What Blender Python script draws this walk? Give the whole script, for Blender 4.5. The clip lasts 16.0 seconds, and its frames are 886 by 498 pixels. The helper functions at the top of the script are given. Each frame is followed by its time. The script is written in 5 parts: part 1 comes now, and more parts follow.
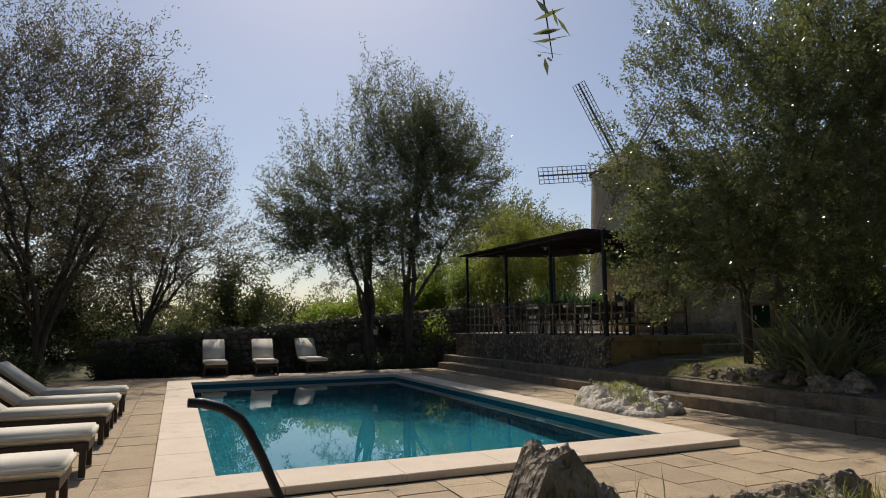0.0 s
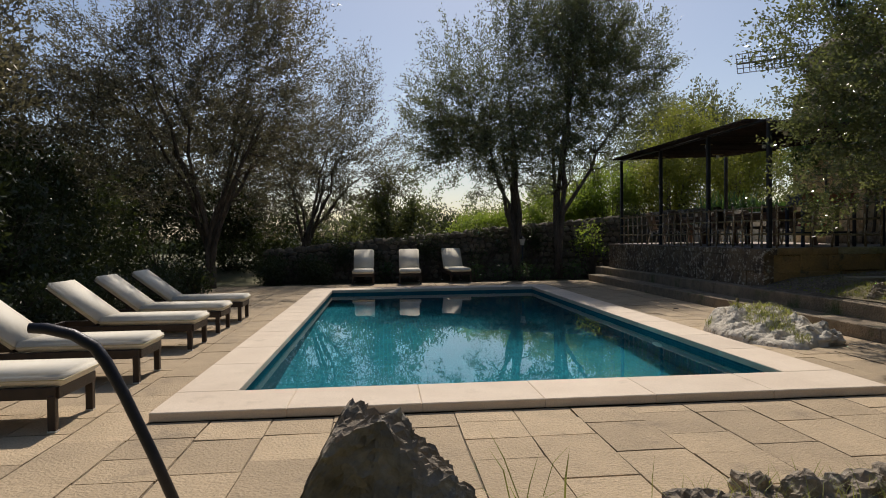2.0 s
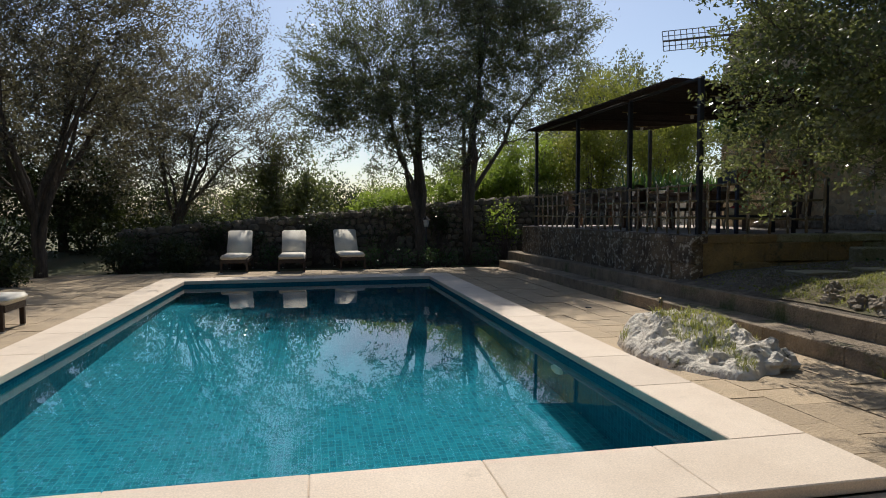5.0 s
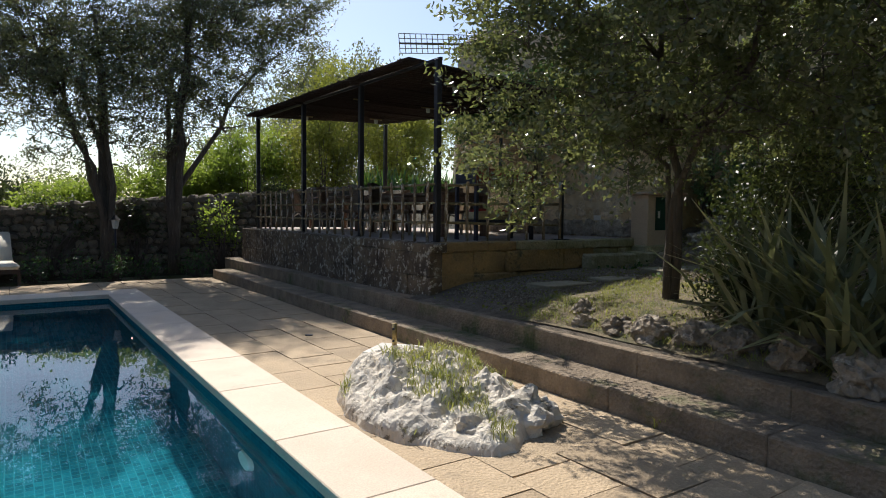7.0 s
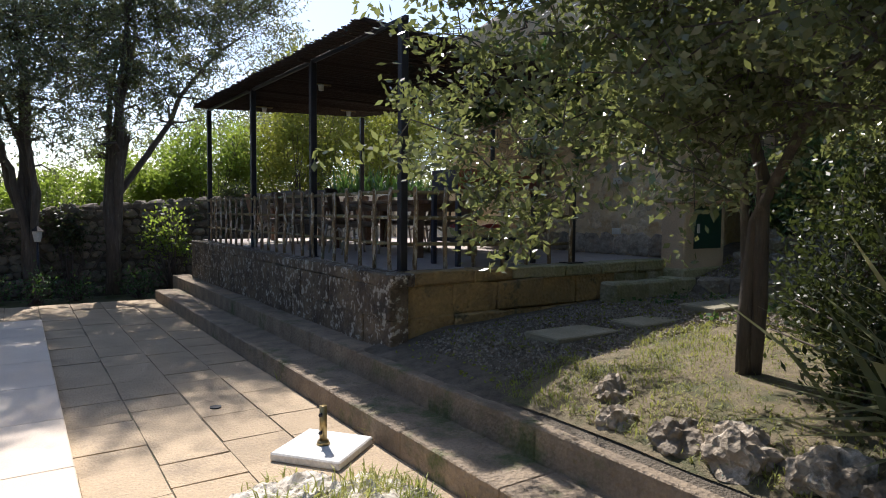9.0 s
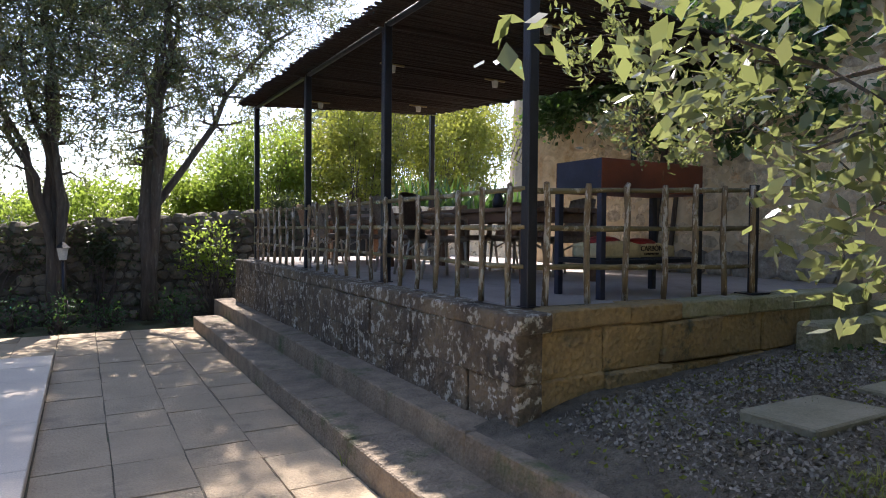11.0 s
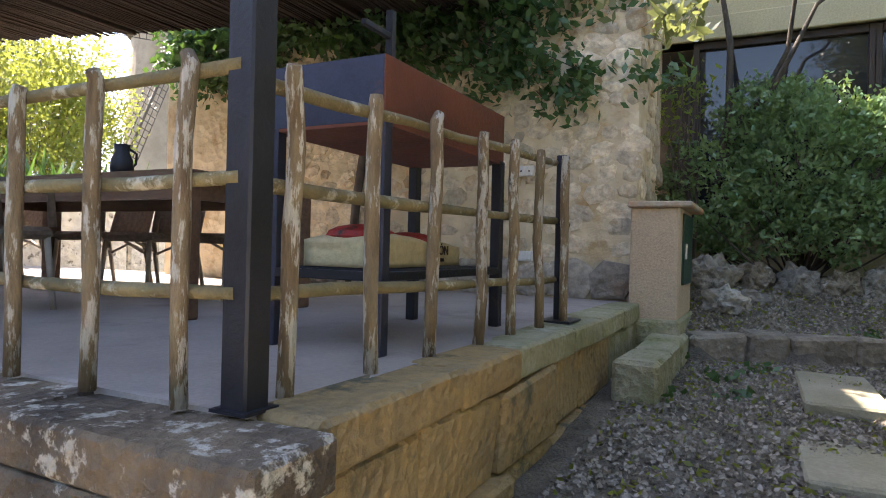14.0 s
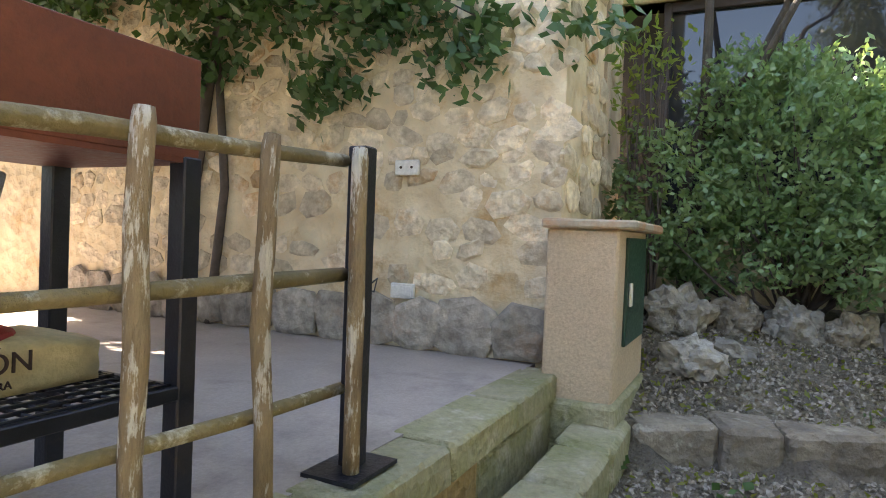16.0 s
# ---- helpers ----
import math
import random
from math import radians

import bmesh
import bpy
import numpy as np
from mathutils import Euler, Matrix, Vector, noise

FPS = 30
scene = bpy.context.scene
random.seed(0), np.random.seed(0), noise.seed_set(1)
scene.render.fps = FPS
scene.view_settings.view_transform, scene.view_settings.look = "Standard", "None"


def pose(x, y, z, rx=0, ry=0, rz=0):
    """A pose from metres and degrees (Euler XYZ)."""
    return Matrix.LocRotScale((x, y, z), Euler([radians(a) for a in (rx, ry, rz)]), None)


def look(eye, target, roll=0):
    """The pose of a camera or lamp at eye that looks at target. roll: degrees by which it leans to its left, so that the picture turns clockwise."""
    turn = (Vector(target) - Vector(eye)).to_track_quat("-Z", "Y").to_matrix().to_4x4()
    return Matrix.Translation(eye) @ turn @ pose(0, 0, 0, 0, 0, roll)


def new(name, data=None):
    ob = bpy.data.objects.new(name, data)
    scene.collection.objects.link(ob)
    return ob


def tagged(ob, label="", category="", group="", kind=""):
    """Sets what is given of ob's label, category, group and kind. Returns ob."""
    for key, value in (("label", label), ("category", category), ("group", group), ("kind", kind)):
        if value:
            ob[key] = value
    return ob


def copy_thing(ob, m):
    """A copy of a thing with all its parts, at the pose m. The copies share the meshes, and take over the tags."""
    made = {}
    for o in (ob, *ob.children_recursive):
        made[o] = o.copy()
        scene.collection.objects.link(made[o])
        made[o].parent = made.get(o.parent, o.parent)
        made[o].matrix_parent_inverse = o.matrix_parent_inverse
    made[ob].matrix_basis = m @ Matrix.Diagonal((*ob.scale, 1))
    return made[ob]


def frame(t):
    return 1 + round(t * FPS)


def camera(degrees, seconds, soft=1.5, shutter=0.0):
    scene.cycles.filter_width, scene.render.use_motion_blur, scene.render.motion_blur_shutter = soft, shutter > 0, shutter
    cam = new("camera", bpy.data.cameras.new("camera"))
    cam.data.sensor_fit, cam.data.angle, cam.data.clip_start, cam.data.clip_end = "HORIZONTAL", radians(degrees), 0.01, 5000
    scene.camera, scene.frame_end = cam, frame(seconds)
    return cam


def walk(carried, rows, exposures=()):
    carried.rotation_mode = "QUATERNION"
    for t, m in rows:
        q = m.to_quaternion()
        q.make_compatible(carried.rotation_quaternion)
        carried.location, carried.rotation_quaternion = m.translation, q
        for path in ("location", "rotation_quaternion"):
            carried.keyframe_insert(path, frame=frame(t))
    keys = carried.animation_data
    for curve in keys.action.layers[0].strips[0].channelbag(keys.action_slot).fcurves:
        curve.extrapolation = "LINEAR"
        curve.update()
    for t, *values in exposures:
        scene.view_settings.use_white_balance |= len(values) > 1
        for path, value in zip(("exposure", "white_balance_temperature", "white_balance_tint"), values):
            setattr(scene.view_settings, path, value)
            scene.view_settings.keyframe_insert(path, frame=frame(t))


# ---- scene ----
cam = camera(70.1, 16.0, soft=1.0)
PATH = [
    (0, (-2.802, -3.252, 1.461), (-2.032, -1.421, 1.697), -0.5),
    (0.5, (-2.461, -3.202, 1.329), (-1.825, -1.318, 1.538), 0.4),
    (1, (-1.878, -3.002, 1.414), (-1.43, -1.056, 1.515), -0.6),
    (1.5, (-1.493, -2.86, 1.445), (-1.19, -0.883, 1.466), -0.8),
    (2, (-1.074, -2.717, 1.47), (-0.886, -0.727, 1.427), -0.7),
    (2.5, (-0.722, -2.432, 1.484), (-0.6, -0.438, 1.398), -0.6),
    (3, (-0.37, -2.098, 1.492), (-0.261, -0.103, 1.389), -0.5),
    (5.5, (0.482, 0.191, 1.506), (1.075, 2.097, 1.385), -0.2),
    (6, (0.733, 0.666, 1.533), (1.563, 2.482, 1.408), -0.2),
    (6.5, (1.104, 1.183, 1.5), (2.122, 2.901, 1.383), 0.3),
    (7, (1.494, 1.584, 1.551), (2.622, 3.231, 1.437), 0.6),
    (7.5, (1.944, 1.967, 1.604), (3.121, 3.58, 1.49), 0.7),
    (8, (2.37, 2.382, 1.633), (3.559, 3.987, 1.528), 0.8),
    (8.5, (2.784, 2.843, 1.66), (3.954, 4.462, 1.549), 0.7),
    (9, (3.139, 3.342, 1.729), (4.255, 4.997, 1.616), 0.5),
    (9.5, (3.4, 3.848, 1.732), (4.408, 5.571, 1.606), 0.2),
    (10.7, (3.66, 5.08, 1.68), (4.655, 6.815, 1.61), 0.5),
    (12, (4.053, 6.463, 1.604), (5.051, 8.196, 1.585), 0.9),
    (12.5, (4.244, 6.878, 1.604), (5.389, 8.518, 1.593), 1.0),
    (13, (4.495, 7.151, 1.523), (5.881, 8.593, 1.514), 1.0),
    (13.5, (4.808, 7.499, 1.509), (6.424, 8.678, 1.503), 1.2),
    (14, (5.213, 7.707, 1.536), (6.996, 8.614, 1.535), 1.4),
    (14.5, (5.722, 7.814, 1.578), (7.586, 8.539, 1.571), 1.5),
    (15, (6.224, 7.803, 1.652), (8.115, 8.454, 1.648), 1.8),
    (15.5, (6.679, 7.763, 1.768), (8.568, 8.42, 1.746), 2.3),
    (16, (7.099, 7.713, 1.818), (8.898, 8.584, 1.78), 2.2),
]
EXPOSURES = [(0, -0.55, 6700, 13), (3.0, -0.5, 6700, 13), (5.5, -0.2, 6300, 11), (7.5, 0.25, 6300, 13), (9.5, 0.68, 6100, 16), (12.0, 1.8, 6300, 19), (13.5, 2.35, 6600, 19), (14.5, 2.65, 6900, 18), (16.0, 3.22, 7200, 17)]
walk(cam, [(t, look(eye, target, roll)) for t, eye, target, roll in PATH], EXPOSURES)

# ---- light ----
world = bpy.data.worlds.new("sky")
scene.world = world
world.use_nodes = True
wn, wl = world.node_tree.nodes, world.node_tree.links
sky = wn.new("ShaderNodeTexSky")
sky.sky_type = "NISHITA"
sky.sun_disc = False
SUN_EL, SUN_AZ = radians(49), radians(12)
sky.sun_elevation, sky.sun_rotation = SUN_EL, SUN_AZ
sky.dust_density, sky.air_density, sky.ozone_density = 1.0, 1.0, 1.5
wn["Background"].inputs["Strength"].default_value = 0.13
wl.new(sky.outputs["Color"], wn["Background"].inputs["Color"])
sun = new("sun", bpy.data.lights.new("sun", "SUN"))
sun.data.energy, sun.data.angle, sun.data.color = 5.0, radians(0.6), (1.0, 0.93, 0.82)
sun.matrix_basis = look((0, 0, 30), (-math.sin(SUN_AZ) * math.cos(SUN_EL), -math.cos(SUN_AZ) * math.cos(SUN_EL), 30 - math.sin(SUN_EL)))

# ---- materials ----
def ramp_mix(nt, fac, a, b):
    mix = nt.nodes.new("ShaderNodeMix")
    mix.data_type = "RGBA"
    nt.links.new(fac, mix.inputs["Factor"])
    for slot, v in ((6, a), (7, b)):
        if isinstance(v, tuple):
            mix.inputs[slot].default_value = (*v, 1)
        else:
            nt.links.new(v, mix.inputs[slot])
    return mix.outputs[2]


def spread(nt, sock, lo, hi, out_lo=0.0, out_hi=1.0):
    m = nt.nodes.new("ShaderNodeMapRange")
    nt.links.new(sock, m.inputs["Value"])
    for i, v in enumerate((lo, hi, out_lo, out_hi)):
        m.inputs[i + 1].default_value = v
    return m.outputs["Result"]


def noise_tex(nt, vec, scale, detail=5, rough=0.6):
    n = nt.nodes.new("ShaderNodeTexNoise")
    n.inputs["Scale"].default_value, n.inputs["Detail"].default_value, n.inputs["Roughness"].default_value = scale, detail, rough
    nt.links.new(vec, n.inputs["Vector"])
    return n.outputs["Fac"]


def surface(name, a, b, scale=3.0, rough=0.8, stain=None, stain_scale=1.2, stain_lo=0.55, stain_hi=0.68, bump=0.3, grain=40.0,
            metal=0.0, vary=0.0, stretch=None, spec=0.5, pits=0.0, world_space=True):
    """A worn surface: two colours blended by noise, stains of a third, fine grain as relief, each object a little different."""
    m = bpy.data.materials.new(name)
    m.use_nodes = True
    nt = m.node_tree
    bsdf = nt.nodes["Principled BSDF"]
    if world_space:
        vec = nt.nodes.new("ShaderNodeNewGeometry").outputs["Position"]
    else:
        vec = nt.nodes.new("ShaderNodeTexCoord").outputs["Object"]
    info = nt.nodes.new("ShaderNodeObjectInfo")
    if stretch:
        mp = nt.nodes.new("ShaderNodeMapping")
        mp.inputs["Scale"].default_value = stretch
        nt.links.new(vec, mp.inputs["Vector"])
        vec = mp.outputs["Vector"]
    col = ramp_mix(nt, spread(nt, noise_tex(nt, vec, scale), 0.32, 0.68), a, b)
    fine = noise_tex(nt, vec, grain, 4, 0.7)
    hsv = nt.nodes.new("ShaderNodeHueSaturation")
    if stain:
        col = ramp_mix(nt, spread(nt, noise_tex(nt, vec, stain_scale, 8, 0.7), stain_lo, stain_hi), col, stain)
    val = nt.nodes.new("ShaderNodeMath")
    val.operation = "MULTIPLY"
    nt.links.new(spread(nt, fine, 0.3, 0.7, 0.82, 1.15), val.inputs[0])
    nt.links.new(spread(nt, info.outputs["Random"], 0, 1, 1 - vary, 1 + vary), val.inputs[1])
    nt.links.new(val.outputs[0], hsv.inputs["Value"])
    nt.links.new(col, hsv.inputs["Color"])
    nt.links.new(hsv.outputs["Color"], bsdf.inputs["Base Color"])
    nt.links.new(spread(nt, fine, 0.3, 0.7, max(rough - 0.12, 0.02), min(rough + 0.1, 1)), bsdf.inputs["Roughness"])
    bsdf.inputs["Metallic"].default_value = metal
    bsdf.inputs["Specular IOR Level"].default_value = spec
    if bump:
        height = fine
        if pits:
            vor = nt.nodes.new("ShaderNodeTexVoronoi")
            vor.inputs["Scale"].default_value = pits
            nt.links.new(vec, vor.inputs["Vector"])
            add = nt.nodes.new("ShaderNodeMath")
            add.operation = "ADD"
            nt.links.new(fine, add.inputs[0])
            nt.links.new(vor.outputs["Distance"], add.inputs[1])
            height = add.outputs[0]
        bn = nt.nodes.new("ShaderNodeBump")
        bn.inputs["Strength"].default_value, bn.inputs["Distance"].default_value = bump, 0.02
        nt.links.new(height, bn.inputs["Height"])
        nt.links.new(bn.outputs["Normal"], bsdf.inputs["Normal"])
    return m


def leaf_material(name, a, b, through_col, share=0.35, rough=0.45, scale=1.5):
    """Leaves: each a little different, glossy above, letting light through."""
    m = bpy.data.materials.new(name)
    m.use_nodes = True
    nt = m.node_tree
    bsdf, out = nt.nodes["Principled BSDF"], nt.nodes["Material Output"]
    geo = nt.nodes.new("ShaderNodeNewGeometry")
    big = spread(nt, noise_tex(nt, geo.outputs["Position"], scale, 3), 0.35, 0.65)
    tone = ramp_mix(nt, geo.outputs["Random Per Island"], a, b)
    dark = ramp_mix(nt, big, tuple(0.75 * c for c in a), tone)
    nt.links.new(dark, bsdf.inputs["Base Color"])
    bsdf.inputs["Roughness"].default_value = rough
    tr = nt.nodes.new("ShaderNodeBsdfTranslucent")
    tr.inputs["Color"].default_value = (*through_col, 1)
    mix = nt.nodes.new("ShaderNodeMixShader")
    mix.inputs[0].default_value = share
    nt.links.new(bsdf.outputs[0], mix.inputs[1])
    nt.links.new(tr.outputs[0], mix.inputs[2])
    nt.links.new(mix.outputs[0], out.inputs["Surface"])
    return m


M_PAVE = surface("sandstone paving", (0.52, 0.395, 0.25), (0.43, 0.33, 0.21), 2.5, 0.85, (0.28, 0.22, 0.15), 1.6, 0.56, 0.72, 0.5, 60, vary=0.16, pits=45)
M_JOINT = surface("dirt joint", (0.20, 0.16, 0.11), (0.13, 0.11, 0.07), 4, 0.95, (0.10, 0.12, 0.05), 3, 0.55, 0.65)
M_COPE = surface("cream coping stone", (0.74, 0.62, 0.48), (0.66, 0.54, 0.41), 2.0, 0.75, (0.52, 0.42, 0.31), 2.4, 0.6, 0.75, 0.2, 90, vary=0.05)
M_STEP = surface("weathered step concrete", (0.34, 0.265, 0.18), (0.19, 0.15, 0.105), 4.0, 0.9, (0.10, 0.12, 0.045), 1.7, 0.54, 0.66, 0.8, 45, vary=0.1, pits=30)
M_BLOCK = surface("lichened sandstone block", (0.21, 0.155, 0.095), (0.065, 0.05, 0.036), 3.2, 0.95, (0.46, 0.42, 0.34), 13.0, 0.535, 0.60, 1.0, 30, vary=0.12, pits=25)
M_OCHRE = surface("ochre sandstone block", (0.46, 0.30, 0.12), (0.28, 0.20, 0.10), 3.0, 0.95, (0.12, 0.11, 0.065), 3.2, 0.54, 0.64, 1.0, 28, vary=0.1, pits=22)
M_MOSS = surface("mossy cut stone", (0.38, 0.34, 0.22), (0.24, 0.24, 0.11), 4.0, 0.95, (0.46, 0.41, 0.30), 3.5, 0.55, 0.66, 0.9, 35, vary=0.12, pits=20)
M_PLAT = surface("worn cement floor", (0.43, 0.37, 0.32), (0.34, 0.29, 0.25), 1.8, 0.7, (0.25, 0.21, 0.18), 2.2, 0.55, 0.72, 0.2, 70)
M_MORTAR = surface("lime mortar", (0.80, 0.67, 0.45), (0.56, 0.43, 0.26), 7.0, 0.95, (0.50, 0.33, 0.16), 2.4, 0.53, 0.66, 1.0, 14, pits=11)
M_RUBBLE = surface("wall stone", (0.82, 0.69, 0.49), (0.50, 0.405, 0.285), 11.0, 0.95, (0.56, 0.36, 0.19), 2.2, 0.54, 0.66, 1.0, 24, vary=0.26, spec=0.2, pits=18)
M_PLINTH = surface("grey footing stone", (0.52, 0.45, 0.36), (0.24, 0.205, 0.165), 9.0, 0.95, (0.42, 0.27, 0.17), 2.0, 0.55, 0.7, 1.0, 22, vary=0.3, spec=0.2, pits=14)
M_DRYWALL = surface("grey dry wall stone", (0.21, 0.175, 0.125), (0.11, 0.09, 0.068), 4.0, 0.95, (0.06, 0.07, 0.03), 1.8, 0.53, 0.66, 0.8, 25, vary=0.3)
# Dark core colour stands in for the shade in gaps between stones.
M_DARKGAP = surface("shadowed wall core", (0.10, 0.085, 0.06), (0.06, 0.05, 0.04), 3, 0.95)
M_LIME = surface("white limestone", (0.78, 0.72, 0.60), (0.52, 0.46, 0.37), 9.0, 0.95, (0.20, 0.175, 0.125), 8.0, 0.56, 0.63, 1.0, 18, vary=0.1, pits=12)
M_ROCK = surface("pitted brown rock", (0.37, 0.31, 0.235), (0.17, 0.14, 0.10), 8.0, 0.95, (0.56, 0.50, 0.41), 5.0, 0.56, 0.66, 1.0, 22, vary=0.2, pits=24)
M_CHIP = surface("gravel chip", (0.48, 0.42, 0.34), (0.16, 0.13, 0.095), 40.0, 0.95)
M_ROCKWALL = surface("brown grey rubble", (0.29, 0.24, 0.175), (0.16, 0.13, 0.098), 6.0, 0.95, (0.36, 0.32, 0.25), 5.0, 0.57, 0.66, 1.0, 22, vary=0.25, pits=18)
M_GREYROCK = surface("grey limestone", (0.40, 0.36, 0.30), (0.21, 0.185, 0.15), 7.0, 0.95, (0.11, 0.10, 0.075), 5.0, 0.57, 0.65, 1.0, 22, vary=0.2, pits=18)
M_GRAVEL = surface("dark gravel soil", (0.20, 0.165, 0.12), (0.11, 0.09, 0.065), 9.0, 0.95, (0.30, 0.25, 0.18), 2.0, 0.5, 0.72, 1.0, 90, pits=60)
M_DRYGRASS = surface("dry grassy ground", (0.27, 0.215, 0.13), (0.14, 0.115, 0.065), 8.0, 0.95, (0.09, 0.095, 0.04), 2.6, 0.48, 0.62, 1.0, 60)
M_GROUND = surface("garden earth", (0.17, 0.15, 0.08), (0.10, 0.11, 0.045), 0.8, 0.95, (0.25, 0.21, 0.12), 0.3, 0.5, 0.7, 0.5, 30)
M_WOODDK = surface("dark stained wood", (0.040, 0.022, 0.014), (0.022, 0.013, 0.010), 6, 0.45, bump=0.2, grain=60, stretch=(3, 3, 0.6))
M_TABLE = surface("oiled brown wood", (0.20, 0.105, 0.055), (0.11, 0.055, 0.03), 5, 0.5, bump=0.2, grain=50, stretch=(6, 0.8, 6))
M_POLE = surface("peeling wooden pole", (0.34, 0.25, 0.14), (0.17, 0.11, 0.06), 9, 0.85, (0.58, 0.53, 0.44), 12.0, 0.52, 0.57, 0.8, 45, vary=0.15, stretch=(2.5, 2.5, 0.55))
M_RAIL = surface("greenish wooden rail", (0.27, 0.21, 0.10), (0.15, 0.12, 0.055), 5, 0.85, (0.48, 0.43, 0.31), 7, 0.55, 0.62, 0.6, 45, vary=0.12)
M_IRON = surface("dark painted iron", (0.030, 0.030, 0.040), (0.018, 0.018, 0.023), 5, 0.42, (0.06, 0.045, 0.04), 4, 0.6, 0.7, 0.15, 60, metal=0.3)
M_RUST = surface("rusted steel plate", (0.23, 0.065, 0.03), (0.13, 0.040, 0.022), 2.5, 0.55, (0.10, 0.07, 0.10), 1.2, 0.56, 0.68, 0.2, 50, metal=0.35)
M_BLUE = surface("blue grey steel", (0.055, 0.060, 0.095), (0.032, 0.035, 0.058), 3, 0.45, (0.17, 0.075, 0.06), 2.2, 0.54, 0.66, 0.15, 50, metal=0.4)
M_CUSH = surface("cream canvas cushion", (0.74, 0.70, 0.60), (0.68, 0.63, 0.52), 3, 0.9, (0.50, 0.47, 0.40), 2.0, 0.62, 0.78, 0.15, 220, world_space=False)
M_PIPING = surface("yellowed seam", (0.62, 0.54, 0.32), (0.52, 0.45, 0.26), 5, 0.9)
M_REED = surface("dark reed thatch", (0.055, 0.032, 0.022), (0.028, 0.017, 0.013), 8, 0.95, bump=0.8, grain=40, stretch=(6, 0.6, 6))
M_WICKER = surface("brown woven wicker", (0.30, 0.22, 0.15), (0.17, 0.12, 0.085), 30, 0.6, bump=0.8, grain=120)
M_BAMBOO = surface("pale cane legs", (0.46, 0.40, 0.32), (0.32, 0.27, 0.2), 10, 0.5)
M_BARK = surface("olive bark", (0.13, 0.105, 0.08), (0.065, 0.052, 0.042), 6, 0.95, (0.20, 0.18, 0.14), 4, 0.58, 0.68, 1.0, 25, stretch=(3, 3, 0.5))
M_TWIG = surface("grey twig", (0.13, 0.10, 0.085), (0.08, 0.062, 0.05), 8, 0.9, bump=0.2)
M_PLASTER = surface("rough sand render", (0.60, 0.46, 0.31), (0.50, 0.38, 0.26), 2, 0.95, (0.36, 0.29, 0.20), 1.6, 0.58, 0.72, 0.6, 60)
M_CREAM = surface("cream house render", (0.62, 0.54, 0.36), (0.54, 0.46, 0.30), 1.5, 0.9, (0.40, 0.34, 0.24), 1.0, 0.6, 0.75, 0.3, 50)
M_TERRA = surface("terracotta edge tile", (0.50, 0.28, 0.15), (0.40, 0.24, 0.13), 5, 0.85, (0.40, 0.34, 0.25), 4, 0.42, 0.56)
M_GREEN = surface("dark green painted door", (0.012, 0.055, 0.030), (0.008, 0.038, 0.022), 4, 0.5, bump=0.1)
M_WHITE = surface("white plastic", (0.72, 0.70, 0.64), (0.66, 0.64, 0.58), 5, 0.4, bump=0.0)
M_SLAB = surface("pale stepping stone", (0.34, 0.30, 0.21), (0.24, 0.22, 0.14), 3, 0.9, (0.15, 0.16, 0.07), 2.0, 0.54, 0.7, 0.6, 45, vary=0.08)
M_CONC = surface("white cast concrete", (0.72, 0.70, 0.64), (0.62, 0.60, 0.54), 4, 0.8, bump=0.2)
M_BRASS = surface("tarnished brass", (0.40, 0.30, 0.13), (0.28, 0.21, 0.10), 6, 0.4, metal=0.8, bump=0.1)
M_BAG = surface("kraft paper sack", (0.62, 0.50, 0.28), (0.54, 0.43, 0.23), 3, 0.8, bump=0.3, grain=30)
M_BAGRED = surface("red printed paper", (0.42, 0.035, 0.02), (0.30, 0.02, 0.015), 3, 0.6, (0.05, 0.03, 0.02), 6, 0.58, 0.64)
M_INK = surface("dark brown ink", (0.06, 0.03, 0.02), (0.04, 0.02, 0.015), 5, 0.8, bump=0)
M_MILL = surface("pale tower stone", (0.36, 0.29, 0.21), (0.27, 0.21, 0.15), 1.0, 0.95, (0.20, 0.16, 0.11), 0.7, 0.55, 0.7)
M_MILLWOOD = surface("weathered mill timber", (0.13, 0.10, 0.08), (0.08, 0.065, 0.05), 2, 0.9)
M_GLASSDK = surface("lamp glass", (0.55, 0.55, 0.52), (0.45, 0.45, 0.42), 4, 0.15, bump=0)
M_FRAME = surface("brown window frame", (0.06, 0.035, 0.022), (0.04, 0.024, 0.016), 4, 0.5)
M_DARKROOM = surface("dim room shade", (0.05, 0.045, 0.04), (0.04, 0.035, 0.03), 2, 0.9)

L_OLIVE = leaf_material("olive leaves", (0.075, 0.090, 0.052), (0.17, 0.18, 0.125), (0.28, 0.31, 0.11), 0.34, 0.34)
L_DRYOL = leaf_material("greyish thin leaves", (0.080, 0.078, 0.058), (0.17, 0.16, 0.12), (0.26, 0.235, 0.12), 0.34, 0.42)
L_OAK = leaf_material("holm oak leaves", (0.065, 0.085, 0.045), (0.22, 0.23, 0.16), (0.30, 0.34, 0.10), 0.34, 0.22)
L_YELLOW = leaf_material("yellowing shrub leaves", (0.13, 0.165, 0.03), (0.22, 0.19, 0.04), (0.42, 0.45, 0.07), 0.45, 0.5)
L_BRIGHT = leaf_material("fresh green leaves", (0.085, 0.14, 0.025), (0.14, 0.19, 0.04), (0.38, 0.50, 0.07), 0.5, 0.45)
L_HEDGE = leaf_material("dark hedge leaves", (0.030, 0.045, 0.018), (0.060, 0.080, 0.034), (0.10, 0.13, 0.03), 0.25, 0.45)
L_PITT = leaf_material("rosette shrub leaves", (0.17, 0.29, 0.12), (0.34, 0.45, 0.24), (0.32, 0.46, 0.12), 0.28, 0.34)
